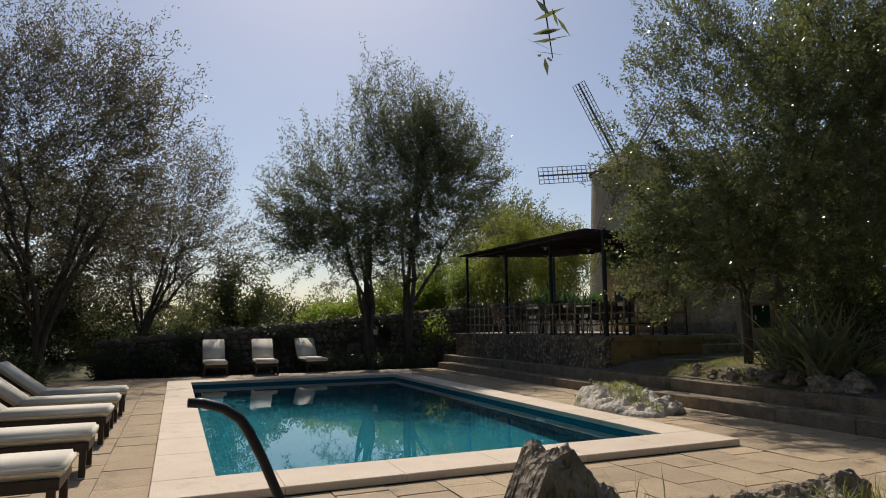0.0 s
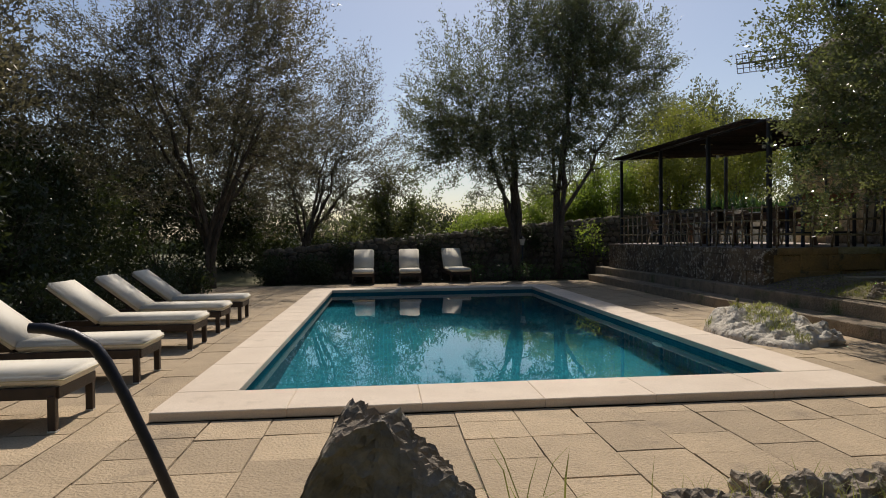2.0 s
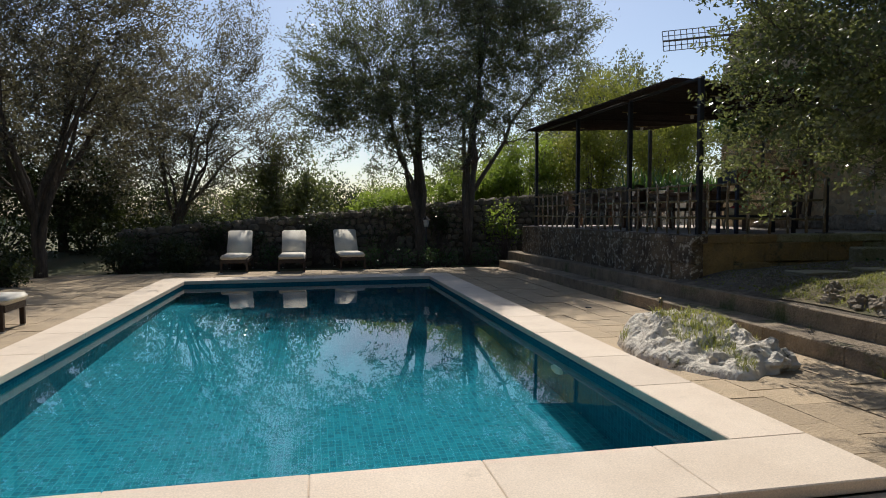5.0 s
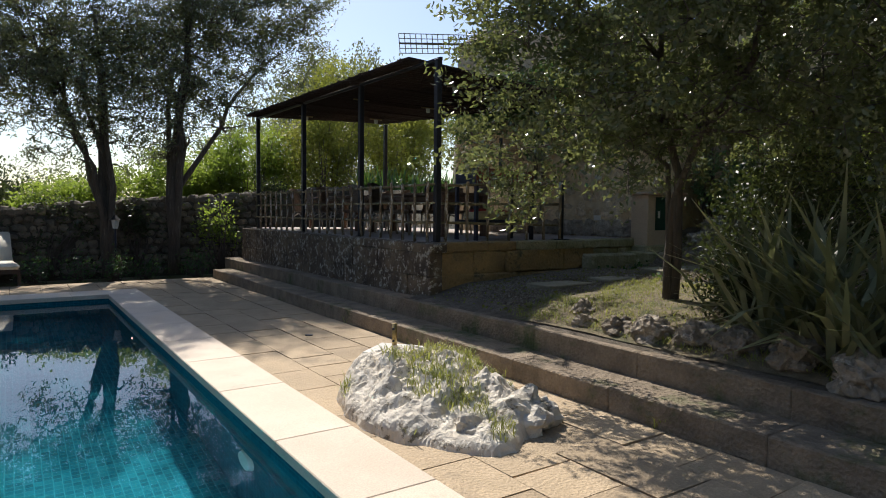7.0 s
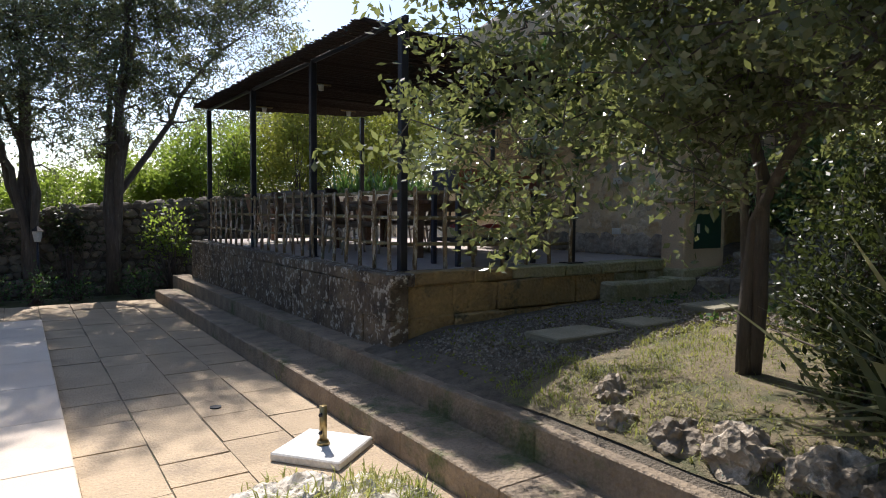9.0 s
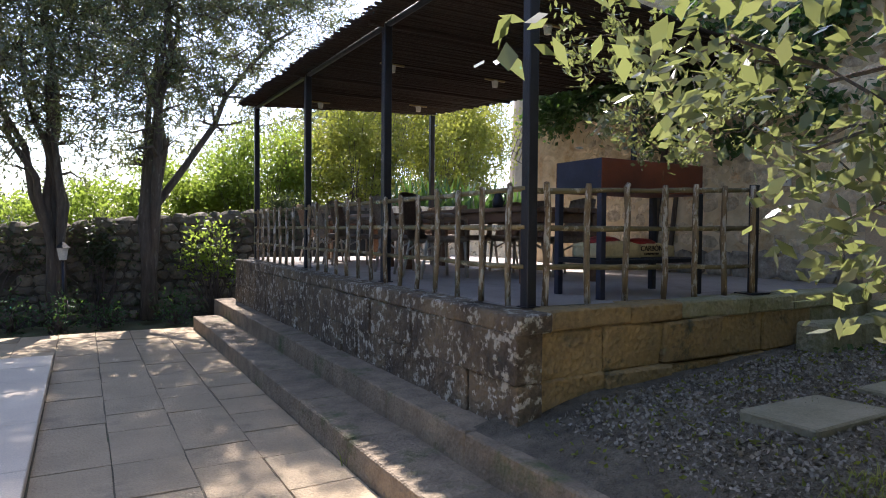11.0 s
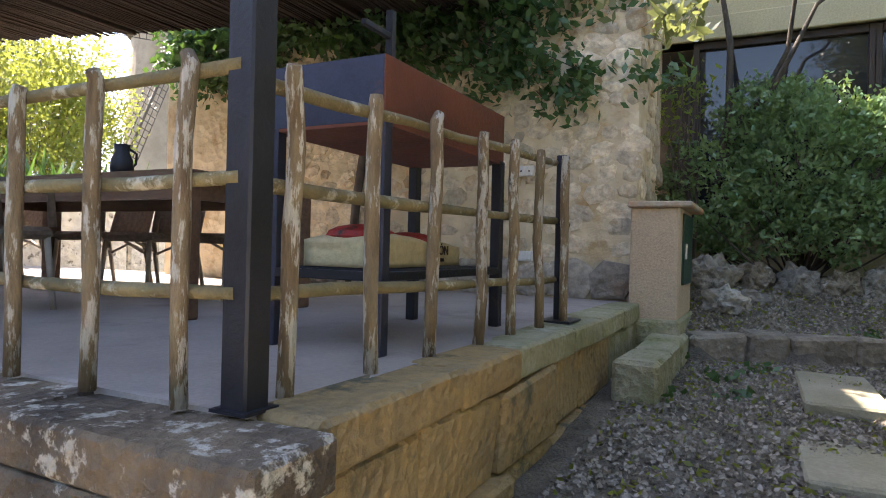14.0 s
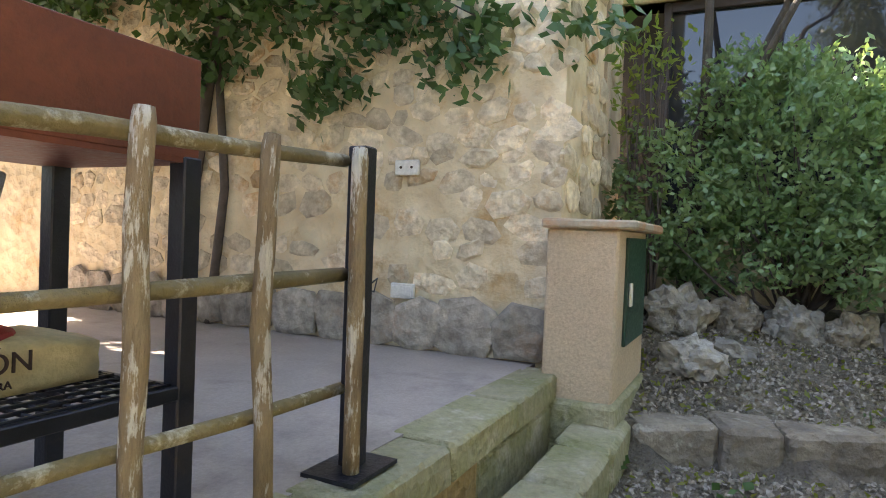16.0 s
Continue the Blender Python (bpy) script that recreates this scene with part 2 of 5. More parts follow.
L_IVY = leaf_material("hanging vine leaves", (0.045, 0.105, 0.032), (0.095, 0.17, 0.060), (0.13, 0.25, 0.04), 0.25, 0.42)
L_GRASS = leaf_material("dry and green grass", (0.19, 0.24, 0.045), (0.48, 0.43, 0.18), (0.42, 0.44, 0.10), 0.4, 0.6)
L_BLADE = leaf_material("striped sword leaves", (0.15, 0.17, 0.085), (0.42, 0.41, 0.25), (0.30, 0.32, 0.11), 0.28, 0.3)


def pool_material():
    """Small glazed mosaic squares, in blues and greens, with pale grout."""
    m = bpy.data.materials.new("blue pool mosaic")
    m.use_nodes = True
    nt = m.node_tree
    bsdf = nt.nodes["Principled BSDF"]
    geo = nt.nodes.new("ShaderNodeNewGeometry")
    vor = nt.nodes.new("ShaderNodeTexVoronoi")
    vor.distance, vor.inputs["Randomness"].default_value, vor.inputs["Scale"].default_value = "CHEBYCHEV", 0.0, 16
    nt.links.new(geo.outputs["Position"], vor.inputs["Vector"])
    sep = nt.nodes.new("ShaderNodeSeparateColor")
    nt.links.new(vor.outputs["Color"], sep.inputs[0])
    col = ramp_mix(nt, sep.outputs[0], (0.004, 0.105, 0.150), (0.008, 0.165, 0.215))
    col = ramp_mix(nt, spread(nt, vor.outputs["Distance"], 0.43, 0.47), col, (0.03, 0.23, 0.28))
    nt.links.new(col, bsdf.inputs["Base Color"])
    bsdf.inputs["Roughness"].default_value = 0.85
    bsdf.inputs["Specular IOR Level"].default_value = 0.1
    return m


def water_material():
    m = bpy.data.materials.new("pool water")
    m.use_nodes = True
    nt = m.node_tree
    bsdf = nt.nodes["Principled BSDF"]
    bsdf.inputs["Base Color"].default_value = (0.70, 0.96, 1.0, 1)
    bsdf.inputs["Transmission Weight"].default_value = 1.0
    bsdf.inputs["Roughness"].default_value, bsdf.inputs["IOR"].default_value = 0.0, 1.33
    geo = nt.nodes.new("ShaderNodeNewGeometry")
    mp = nt.nodes.new("ShaderNodeMapping")
    mp.inputs["Scale"].default_value = (1.0, 0.7, 1.0)
    nt.links.new(geo.outputs["Position"], mp.inputs["Vector"])
    bn = nt.nodes.new("ShaderNodeBump")
    bn.inputs["Strength"].default_value, bn.inputs["Distance"].default_value = 0.06, 0.02
    nt.links.new(noise_tex(nt, mp.outputs["Vector"], 2.6, 2, 0.5), bn.inputs["Height"])
    nt.links.new(bn.outputs["Normal"], bsdf.inputs["Normal"])
    return m


def window_material():
    m = bpy.data.materials.new("window glass")
    m.use_nodes = True
    bsdf = m.node_tree.nodes["Principled BSDF"]
    bsdf.inputs["Base Color"].default_value = (0.03, 0.03, 0.035, 1)
    bsdf.inputs["Roughness"].default_value, bsdf.inputs["IOR"].default_value = 0.03, 1.55
    return m


M_POOL, M_WATER, M_WINDOW = pool_material(), water_material(), window_material()

# ---- building helpers ----
RNG = np.random.default_rng(7)


def link_mesh(name, me, material, parent=None, label=""):
    if material and not me.materials:
        me.materials.append(material)
    ob = new(name, me)
    if parent:
        ob.parent = parent
    if label:
        ob["label"] = label
    return ob


def part(name, bm, material, parent=None, label="", smooth=False):
    me = bpy.data.meshes.new(name)
    bmesh.ops.recalc_face_normals(bm, faces=bm.faces)
    bm.to_mesh(me)
    bm.free()
    if smooth:
        me.polygons.foreach_set("use_smooth", [True] * len(me.polygons))
    return link_mesh(name, me, material, parent, label)


def raw(name, verts, faces, material, parent=None, label="", smooth=False):
    me = bpy.data.meshes.new(name)
    me.from_pydata([tuple(v) for v in verts], [], [tuple(f) for f in faces])
    me.update()
    if smooth:
        me.polygons.foreach_set("use_smooth", [True] * len(me.polygons))
    return link_mesh(name, me, material, parent, label)


def quads(name, corners, material, parent=None, label=""):
    """Many loose four-cornered leaves as one mesh; corners is an (n, 4, 3) array."""
    n = len(corners)
    me = bpy.data.meshes.new(name)
    me.vertices.add(n * 4)
    me.vertices.foreach_set("co", np.asarray(corners, np.float32).ravel())
    me.loops.add(n * 4)
    me.loops.foreach_set("vertex_index", np.arange(n * 4, dtype=np.int32))
    me.polygons.add(n)
    me.polygons.foreach_set("loop_start", np.arange(0, n * 4, 4, dtype=np.int32))
    me.update(calc_edges=True)
    me.validate()
    return link_mesh(name, me, material, parent, label)


def box(bm, x0, x1, y0, y1, z0, z1, bevel=0.0, jitter=0.0, rng=None):
    made = bmesh.ops.create_cube(bm, size=1)["verts"]
    for v in made:
        v.co = Vector(((x0 + x1) / 2 + v.co.x * (x1 - x0), (y0 + y1) / 2 + v.co.y * (y1 - y0), (z0 + z1) / 2 + v.co.z * (z1 - z0)))
        if jitter:
            v.co += Vector((rng or RNG).uniform(-jitter, jitter, 3))
    if bevel:
        bmesh.ops.bevel(bm, geom=list({e for v in made for e in v.link_edges}), offset=bevel, segments=1, affect="EDGES")
    return bm


def boxed(*a, **k):
    return box(bmesh.new(), *a, **k)


def tube_data(pts, radii, n=6):
    """Vertices and faces of a tube through pts, capped at both ends."""
    pts = [Vector(p) for p in pts]
    verts, faces = [], []
    side = None
    for i, p in enumerate(pts):
        d = (pts[min(i + 1, len(pts) - 1)] - pts[max(i - 1, 0)]).normalized()
        side = (side - d * side.dot(d)) if side else d.orthogonal()
        side = side.normalized() if side.length > 1e-6 else d.orthogonal().normalized()
        up = d.cross(side)
        for k in range(n):
            a = 2 * math.pi * k / n
            verts.append(p + float(radii[i]) * (math.cos(a) * side + math.sin(a) * up))
    for i in range(len(pts) - 1):
        for k in range(n):
            faces.append((i * n + k, i * n + (k + 1) % n, (i + 1) * n + (k + 1) % n, (i + 1) * n + k))
    faces.append(tuple(range(n))[::-1])
    faces.append(tuple(range((len(pts) - 1) * n, len(pts) * n)))
    return verts, faces


def tubes(name, runs, material, parent=None, n=6, label=""):
    verts, faces = [], []
    for pts, radii in runs:
        v, f = tube_data(pts, radii, n)
        faces += [tuple(i + len(verts) for i in q) for q in f]
        verts += v
    return raw(name, verts, faces, material, parent, label, smooth=True)


def thing(name, label, category, group="", kind=""):
    return tagged(new(name), label, category, group, kind)


def seat(ob, loc):
    """Moves the base of a thing built in world places to loc, its parts staying where they are."""
    done = set()
    for o in ob.children_recursive:
        if o.parent is ob:
            if o.type == "MESH" and o.data.name not in done and o.location.length == 0 and o.data.users == 1:
                o.data.transform(Matrix.Translation(-Vector(loc)))
                for c in o.children:
                    c.location = c.location
                    if c.data and c.data.users == 1:
                        c.data.transform(Matrix.Translation(-Vector(loc)))
            else:
                o.location = o.location - Vector(loc)
    ob.location = loc
    return ob


def leaf_quads(centres, length, width, rng, along=None, bias=0.6, droop=0.0):
    """Diamond-shaped leaves at the centres, turned at random, some along given directions."""
    n = len(centres)
    d = rng.normal(size=(n, 3))
    if along is not None:
        d = bias * along + (1 - bias) * d
    d[:, 2] -= droop
    d /= np.linalg.norm(d, axis=1, keepdims=True) + 1e-9
    s = np.cross(d, rng.normal(size=(n, 3)))
    s /= np.linalg.norm(s, axis=1, keepdims=True) + 1e-9
    ln = (length * rng.uniform(0.7, 1.3, n))[:, None]
    wd = (width * rng.uniform(0.7, 1.3, n))[:, None]
    base = centres - d * ln / 2
    return np.stack([base, base + d * ln * 0.45 + s * wd / 2, base + d * ln, base + d * ln * 0.45 - s * wd / 2], 1)


def blob_points(blobs, count, rng, hollow=0.45, gaps=0.0, gap_scale=0.9):
    """Points in a union of ellipsoids (x, y, z, rx, ry, rz), denser towards the skin, with gaps by noise."""
    vol = np.array([b[3] * b[4] * b[5] for b in blobs]) ** 0.8
    out = []
    while len(out) < count:
        b = blobs[rng.choice(len(blobs), p=vol / vol.sum())]
        d = rng.normal(size=3)
        d /= np.linalg.norm(d)
        r = (hollow + (1 - hollow) * rng.random()) * (0.86 + 0.28 * rng.random())
        p = np.array(b[:3]) + d * r * np.array(b[3:6])
        if gaps and noise.noise(Vector(p * gap_scale)) < 2 * gaps - 0.75 + 0.2 * rng.random():
            continue
        out.append(p)
    return np.array(out)


def grow(name, foot, blobs, stems, material, label, sprays, per, leaf, seed, spread_m=0.3, thick=0.11, fork=1.6, bark=M_BARK, gaps=0.25,
         category="tree", hollow=0.4, group="", lift=0.5, twig=0.012, droop=0.0, flat=1.0):
    """A tree: stems that rise from the foot and fork, limbs that bend out to each spray, and a crown of leaf sprays."""
    rng = np.random.default_rng(seed)
    tips = blob_points(blobs, sprays, rng, hollow, gaps, 1.7)
    foot = np.array(foot, float)
    heart = np.mean(tips, axis=0)
    runs, knots = [], []
    for k in range(stems):
        near = tips[rng.integers(len(tips))]
        goal = foot + np.array([(near[0] - foot[0]) * 0.72, (near[1] - foot[1]) * 0.72, (heart[2] - foot[2]) * rng.uniform(0.75, 1.05)])
        base = foot + np.array([rng.uniform(-0.06, 0.06), rng.uniform(-0.06, 0.06), -0.05])
        low = foot + np.array([rng.uniform(-0.1, 0.1), rng.uniform(-0.1, 0.1), fork * rng.uniform(0.75, 1.0)])
        line = [base, base * 0.5 + low * 0.5 + rng.normal(0, 0.03, 3), low]
        for s in np.linspace(0.2, 1, 6):
            line.append(low * (1 - s) + goal * s + rng.normal(0, 0.10, 3) * (1 - s * 0.5) + np.array([0, 0, 0.25 * math.sin(s * 3.1)]))
        rad = list(thick * np.array([1.25, 1.02, 0.86, 0.7, 0.6, 0.5, 0.42, 0.34, 0.24]) * rng.uniform(0.75, 1.05))
        runs.append((line, rad))
        knots += [(p, r) for p, r in zip(line[3:], rad[3:])]
    order = np.argsort(np.linalg.norm(tips - heart, axis=1))
    twigs = []
    pk, rk, count = np.zeros((len(knots) + 2 * sprays, 3)), np.zeros(len(knots) + 2 * sprays), len(knots)
    pk[:count], rk[:count] = [k[0] for k in knots], [k[1] for k in knots]
    for i in order:
        tip = tips[i]
        arr = pk[:count]
        dist = np.linalg.norm(arr - tip, axis=1) + 1.2 * np.maximum(0, arr[:, 2] - tip[2])
        j = int(np.argmin(dist))
        a, r = arr[j].copy(), rk[j]
        r0 = max(min(r * 0.6, 0.05), twig)
        mid = (a + tip) / 2 + rng.normal(0, 0.06, 3) + np.array([0, 0, lift * 0.12 * np.linalg.norm(tip - a)])
        twigs.append(([a, mid, tip], [r0, r0 * 0.7, max(r0 * 0.35, twig * 0.4)]))
        if np.linalg.norm(tip - a) > 0.35:
            pk[count], pk[count + 1], rk[count], rk[count + 1] = mid, tip, r0 * 0.7, r0 * 0.4
            count += 2
    tree = thing(name, label, category, group)
    for run in runs:
        tubes("trunk", [run], bark, tree, 8)
    tagged(tubes("branchwork", twigs, bark, tree, 4), kind="stuff")
    out = tips - heart
    out /= np.linalg.norm(out, axis=1, keepdims=True) + 1e-9
    out[:, 2] += lift
    which = np.repeat(np.arange(sprays), per)
    t = rng.uniform(-0.7, 1.0, len(which))[:, None]
    way = out[which] + rng.normal(0, 0.35, (sprays, 3))[which]
    c = tips[which] + way * t * spread_m + rng.normal(0, spread_m * 0.2, (len(which), 3)) * np.array([1, 1, flat])
    quads("crown", leaf_quads(c, leaf[0], leaf[1], rng, out[which], 0.45, droop), material, tree)
    return seat(tree, tuple(foot))


def shrub(name, blobs, material, label, count, leaf, seed, stems=6, category="shrub", gaps=0.22, hollow=0.55, foot=None, kind="", sprig=0.12, per=9, droop=0.0):
    """A bush: thin stems from the foot, and leaves in sprigs through its blobs."""
    rng = np.random.default_rng(seed)
    foot = np.array(foot or (blobs[0][0], blobs[0][1], blobs[0][2] - blobs[0][5]), float)
    tips = blob_points(blobs, max(count // per, 4), rng, hollow, gaps, 1.4)
    bush = thing(name, label, category, kind=kind)
    pick = tips[rng.choice(len(tips), min(stems * 6, len(tips)), replace=False)]
    tagged(tubes("branchwork", [([foot + rng.normal(0, 0.05, 3) * (1, 1, 0), (foot + p) / 2 + rng.normal(0, 0.08, 3), p], [0.02, 0.012, 0.005]) for p in pick], M_TWIG, bush, 4), kind="stuff")
    which = np.repeat(np.arange(len(tips)), per)
    out = tips - np.mean(tips, axis=0)
    out /= np.linalg.norm(out, axis=1, keepdims=True) + 1e-9
    out[:, 2] += 0.6
    c = tips[which] + rng.normal(0, sprig, (len(which), 3))
    quads("foliage", leaf_quads(c, leaf[0], leaf[1], rng, out[which], 0.4, droop), material, bush)
    return seat(bush, tuple(foot))


def blades(points, length, width, rng, lean=0.5, bend=0.35):
    """Grass or sword leaves: each two quads, bent over."""
    n = len(points)
    a = rng.uniform(0, 2 * math.pi, n)
    ln = length * rng.uniform(0.55, 1.15, n)
    out = np.stack([np.cos(a), np.sin(a), np.zeros(n)], 1)
    side = np.stack([-np.sin(a), np.cos(a), np.zeros(n)], 1) * (width * rng.uniform(0.7, 1.2, n))[:, None] / 2
    tilt = lean * rng.uniform(0.2, 1.2, n)
    mid = points + (out * np.sin(tilt)[:, None] + np.array([0, 0, 1.0]) * np.cos(tilt)[:, None]) * (ln * 0.55)[:, None]
    t2 = tilt + bend * rng.uniform(0.4, 1.6, n)
    tip = mid + (out * np.sin(t2)[:, None] + np.array([0, 0, 1.0]) * np.cos(t2)[:, None]) * (ln * 0.45)[:, None]
    low = np.stack([points - side, points + side, mid + side, mid - side], 1)
    high = np.stack([mid - side, mid + side, tip + side * 0.1, tip - side * 0.1], 1)
    return np.concatenate([low, high])


def cobbles(count, seed, proud=0.035):
    """A set of rough stone faces about one across, their backs open towards the wall."""
    rng = np.random.default_rng(seed)
    made = []
    for _ in range(count):
        n = rng.integers(6, 9)
        ang = np.sort(rng.uniform(-0.25, 0.25, n) + np.arange(n) * 2 * math.pi / n)
        r = rng.uniform(0.42, 0.55, n)
        verts = [(0.5 * np.sign(math.cos(a)) * abs(math.cos(a)) ** 0.75 * rr / 0.5, -0.03, 0.5 * np.sign(math.sin(a)) * abs(math.sin(a)) ** 0.75 * rr / 0.5) for a, rr in zip(ang, r)]
        verts += [(x * 0.97, proud * 0.55, z * 0.97) for x, _, z in verts[:n]]
        verts += [(x * 0.72 + rng.uniform(-0.03, 0.03), proud * rng.uniform(0.8, 1.25), z * 0.72 + rng.uniform(-0.03, 0.03)) for x, _, z in verts[:n]]
        verts.append((0, proud * 1.15, 0))
        f = []
        for ring in (0, 1):
            f += [(ring * n + k, ring * n + (k + 1) % n, (ring + 1) * n + (k + 1) % n, (ring + 1) * n + k) for k in range(n)]
        f += [(2 * n + k, 2 * n + (k + 1) % n, 3 * n) for k in range(n)]
        me = bpy.data.meshes.new("stone")
        me.from_pydata([(float(x), float(-y), float(z)) for x, y, z in verts], [], [tuple(int(i) for i in q) for q in f])
        bm = bmesh.new()
        bm.from_mesh(me)
        bmesh.ops.recalc_face_normals(bm, faces=bm.faces)
        bm.to_mesh(me)
        bm.free()
        made.append(me)
    return made


def rock_mesh(name, rx, ry, rz, seed, material, parent=None, rough=0.35, cuts=4, freq=1.6, label=""):
    """A rough boulder on its flattened base, its foot at z = 0."""
    bm = bmesh.new()
    bmesh.ops.create_icosphere(bm, subdivisions=cuts, radius=1)
    off = Vector((seed * 3.7, seed * 1.3, seed * 0.7))
    for v in bm.verts:
        p = v.co.normalized()
        r = 1 + rough * (noise.noise(p * freq + off) + 0.5 * noise.noise(p * freq * 2.3 + off) + 0.3 * abs(noise.noise(p * freq * 6 + off)))
        ridged = 1 - abs(noise.noise(p * freq * 3.1 - off))
        r += rough * 0.25 * ridged
        z = p.z * r
        v.co = Vector((p.x * r * rx, p.y * r * ry, max(z, -0.35) * rz + 0.33 * rz))
    return part(name, bm, material, parent, label)

# ---- ground ----
PX0, PX1, PY0, PY1 = -2.43, 2.88, 3.15, 13.88          # the water's edge
WALK_Y0, WALK_Y1, WALK_X0, STEP_X = -0.2, 16.75, -6.6, 5.335
DECK_X, DECK_Y0, DECK_Y1, DECK_Z = 6.04, 8.51, 16.5, 1.152
HOUSE_X = 10.40
LOW_X, LOW_Y, LOW_TURN = 10.30, 8.20, 17.0          # near end and heading of the low wall by the shrubs


def ground_height(x, y):
    """The slope of the gravel garden beside the steps."""
    if x < 5.9:
        return 0.40
    z = 0.42 + 0.17 * min((x - 5.9) / 0.7, 1) + 0.16 * min(max((x - 6.6) / 3.0, 0), 1)
    edge = LOW_X + 0.1 + 0.306 * (LOW_Y - y)
    if x > edge:
        z += 0.17 + 0.42 * min((x - edge) / 1.8, 1)
    return z + 0.02 * noise.noise(Vector((x * 2.1, y * 2.1, 0)))


def sheet(name, xs, ys, height, material, label="", kind="structure", parent=None):
    verts = [(x, y, height(x, y)) for y in ys for x in xs]
    n = len(xs)
    faces = [(j * n + i, j * n + i + 1, (j + 1) * n + i + 1, (j + 1) * n + i) for j in range(len(ys) - 1) for i in range(n - 1)]
    ob = raw(name, verts, faces, material, parent, smooth=True)
    return tagged(ob, label, "ground", kind=kind)


def far_height(x, y):
    if -7 < x < 5.7 and 0.01 < y < 17.3:
        return -2.2
    d = max(y - 18.5, 0)
    return -0.10 + (0.45 if y > 18.9 else 0) - 0.01 * min(d, 60) + (0.25 if x > 6.2 and y < 19 else 0) - (0.35 if x < -30 else 0)


axis_x = sorted(set([-900, -300, -100, -50, -30, -20, -12, -9, -7.01, -6.99, 5.69, 5.71, 6.2, 6.21, 9, 14, 20, 30, 60, 120, 400, 900]))
axis_y = sorted(set([-900, -300, -100, -40, -20, -10, -5, -2, 0, 0.02, 17.28, 17.31, 18.5, 18.89, 18.9, 22, 30, 40, 80, 150, 400, 900]))
sheet("ground", axis_x, axis_y, far_height, M_GROUND, "dry garden earth with scattered green weeds")
sheet("ground_gravel", [5.80 + 0.22 * i for i in range(60)], [-4 + 0.25 * i for i in range(52)], ground_height, M_GRAVEL, "dark gravel with leaf litter beside stone steps")
sheet("ground_verge", [5.92 + 0.12 * i for i in range(24)], [3.2 + 0.16 * i for i in range(23)],
      lambda x, y: ground_height(x, y) + 0.012 + 0.05 * math.sin(min(max((x - 5.92) / 2.8, 0), 1) * 3.14) * math.sin(min(max((y - 3.2) / 3.6, 0), 1) * 3.14), M_DRYGRASS, "dry sunlit grass verge above the steps")

# ---- pool ----
WATER_Z = -0.045
basin = thing("swimming_pool", "rectangular swimming pool lined with blue mosaic tiles", "swimming pool", kind="structure")
DEPTH = -1.45
part("pool_floor", boxed(PX0 - 0.1, PX1 + 0.1, PY0 - 0.1, PY1 + 0.1, DEPTH - 0.1, DEPTH), M_POOL, basin)
for nm, b in (("pool_wall", (PX0 - 0.2, PX0, PY0 - 0.2, PY1 + 0.2)), ("pool_wall", (PX1, PX1 + 0.2, PY0 - 0.2, PY1 + 0.2)),
              ("pool_wall", (PX0, PX1, PY0 - 0.2, PY0)), ("pool_wall", (PX0, PX1, PY1, PY1 + 0.2))):
    part(nm, boxed(*b, DEPTH, 0.005), M_POOL, basin)
part("ledge", boxed(PX1 - 0.05, PX1 - 0.002, PY0 + 0.002, PY1 - 0.002, -0.36, -0.32), M_POOL, basin)
lampring = bmesh.new()
bmesh.ops.create_cone(lampring, cap_ends=True, segments=24, radius1=0.15, radius2=0.13, depth=0.03, matrix=pose(PX1 - 0.016, 6.1, -0.62, 0, -90, 0))
part("underwater_lamp", lampring, M_WHITE, basin, "round white underwater lamp")
vx = [PX0 + (PX1 - PX0) * i / 24 for i in range(25)]
vy = [PY0 + (PY1 - PY0) * i / 48 for i in range(49)]
water = sheet("water", vx, vy, lambda x, y: WATER_Z, M_WATER, "still clear turquoise pool water with faint ripples")
water["category"] = "water"
water.visible_shadow = False

coping = thing("pool_coping", "pale cream stone coping around the swimming pool", "pool edge", kind="structure")
CW, CN = 0.53, 0.66


def coping_stone(x0, x1, y0, y1):
    bm = boxed(x0 + 0.0005, x1 - 0.0005, y0 + 0.0005, y1 - 0.0005, 0.004, 0.08, 0.007)
    part("coping_stone", bm, M_COPE, coping)


def runs_of(a, b, length, rng):
    n = max(int(round((b - a) / length)), 1)
    cuts = [a + (b - a) * i / n + (rng.uniform(-0.08, 0.08) if 0 < i < n else 0) for i in range(n + 1)]
    return list(zip(cuts[:-1], cuts[1:]))


for a, b in runs_of(PX0 - CW, PX1 + CW, 1.15, RNG):
    coping_stone(a, b, PY0 - CN, PY0 + 0.02)
    coping_stone(a, b, PY1 - 0.02, PY1 + CN)
for a, b in runs_of(PY0 + 0.02, PY1 - 0.02, 1.15, RNG):
    coping_stone(PX0 - CW, PX0 + 0.02, a, b)
    coping_stone(PX1 - 0.02, PX1 + CW, a, b)

# ---- terrace bed under the paving ----
bed = thing("terrace", "sandstone paved terrace around the pool", "terrace", kind="structure")
for b in ((WALK_X0, PX0 - 0.2, WALK_Y0, WALK_Y1), (PX1 + 0.2, STEP_X + 0.1, WALK_Y0, WALK_Y1), (PX0 - 0.2, PX1 + 0.2, WALK_Y0, PY0 - 0.2), (PX0 - 0.2, PX1 + 0.2, PY1 + 0.2, WALK_Y1)):
    part("bed", boxed(*b, -0.25, -0.012), M_JOINT, bed)
sheet("ground_front", [-12, -7, -5, -4, -3, -2, -1, 0, 1, 2, 3, 4, 5, 5.4], [-14, -9, -6, -4, -3, -2, -1.2, -0.6, -0.22], lambda x, y: -0.03 + 0.015 * noise.noise(Vector((x, y, 2))), M_GROUND, "trodden garden earth")

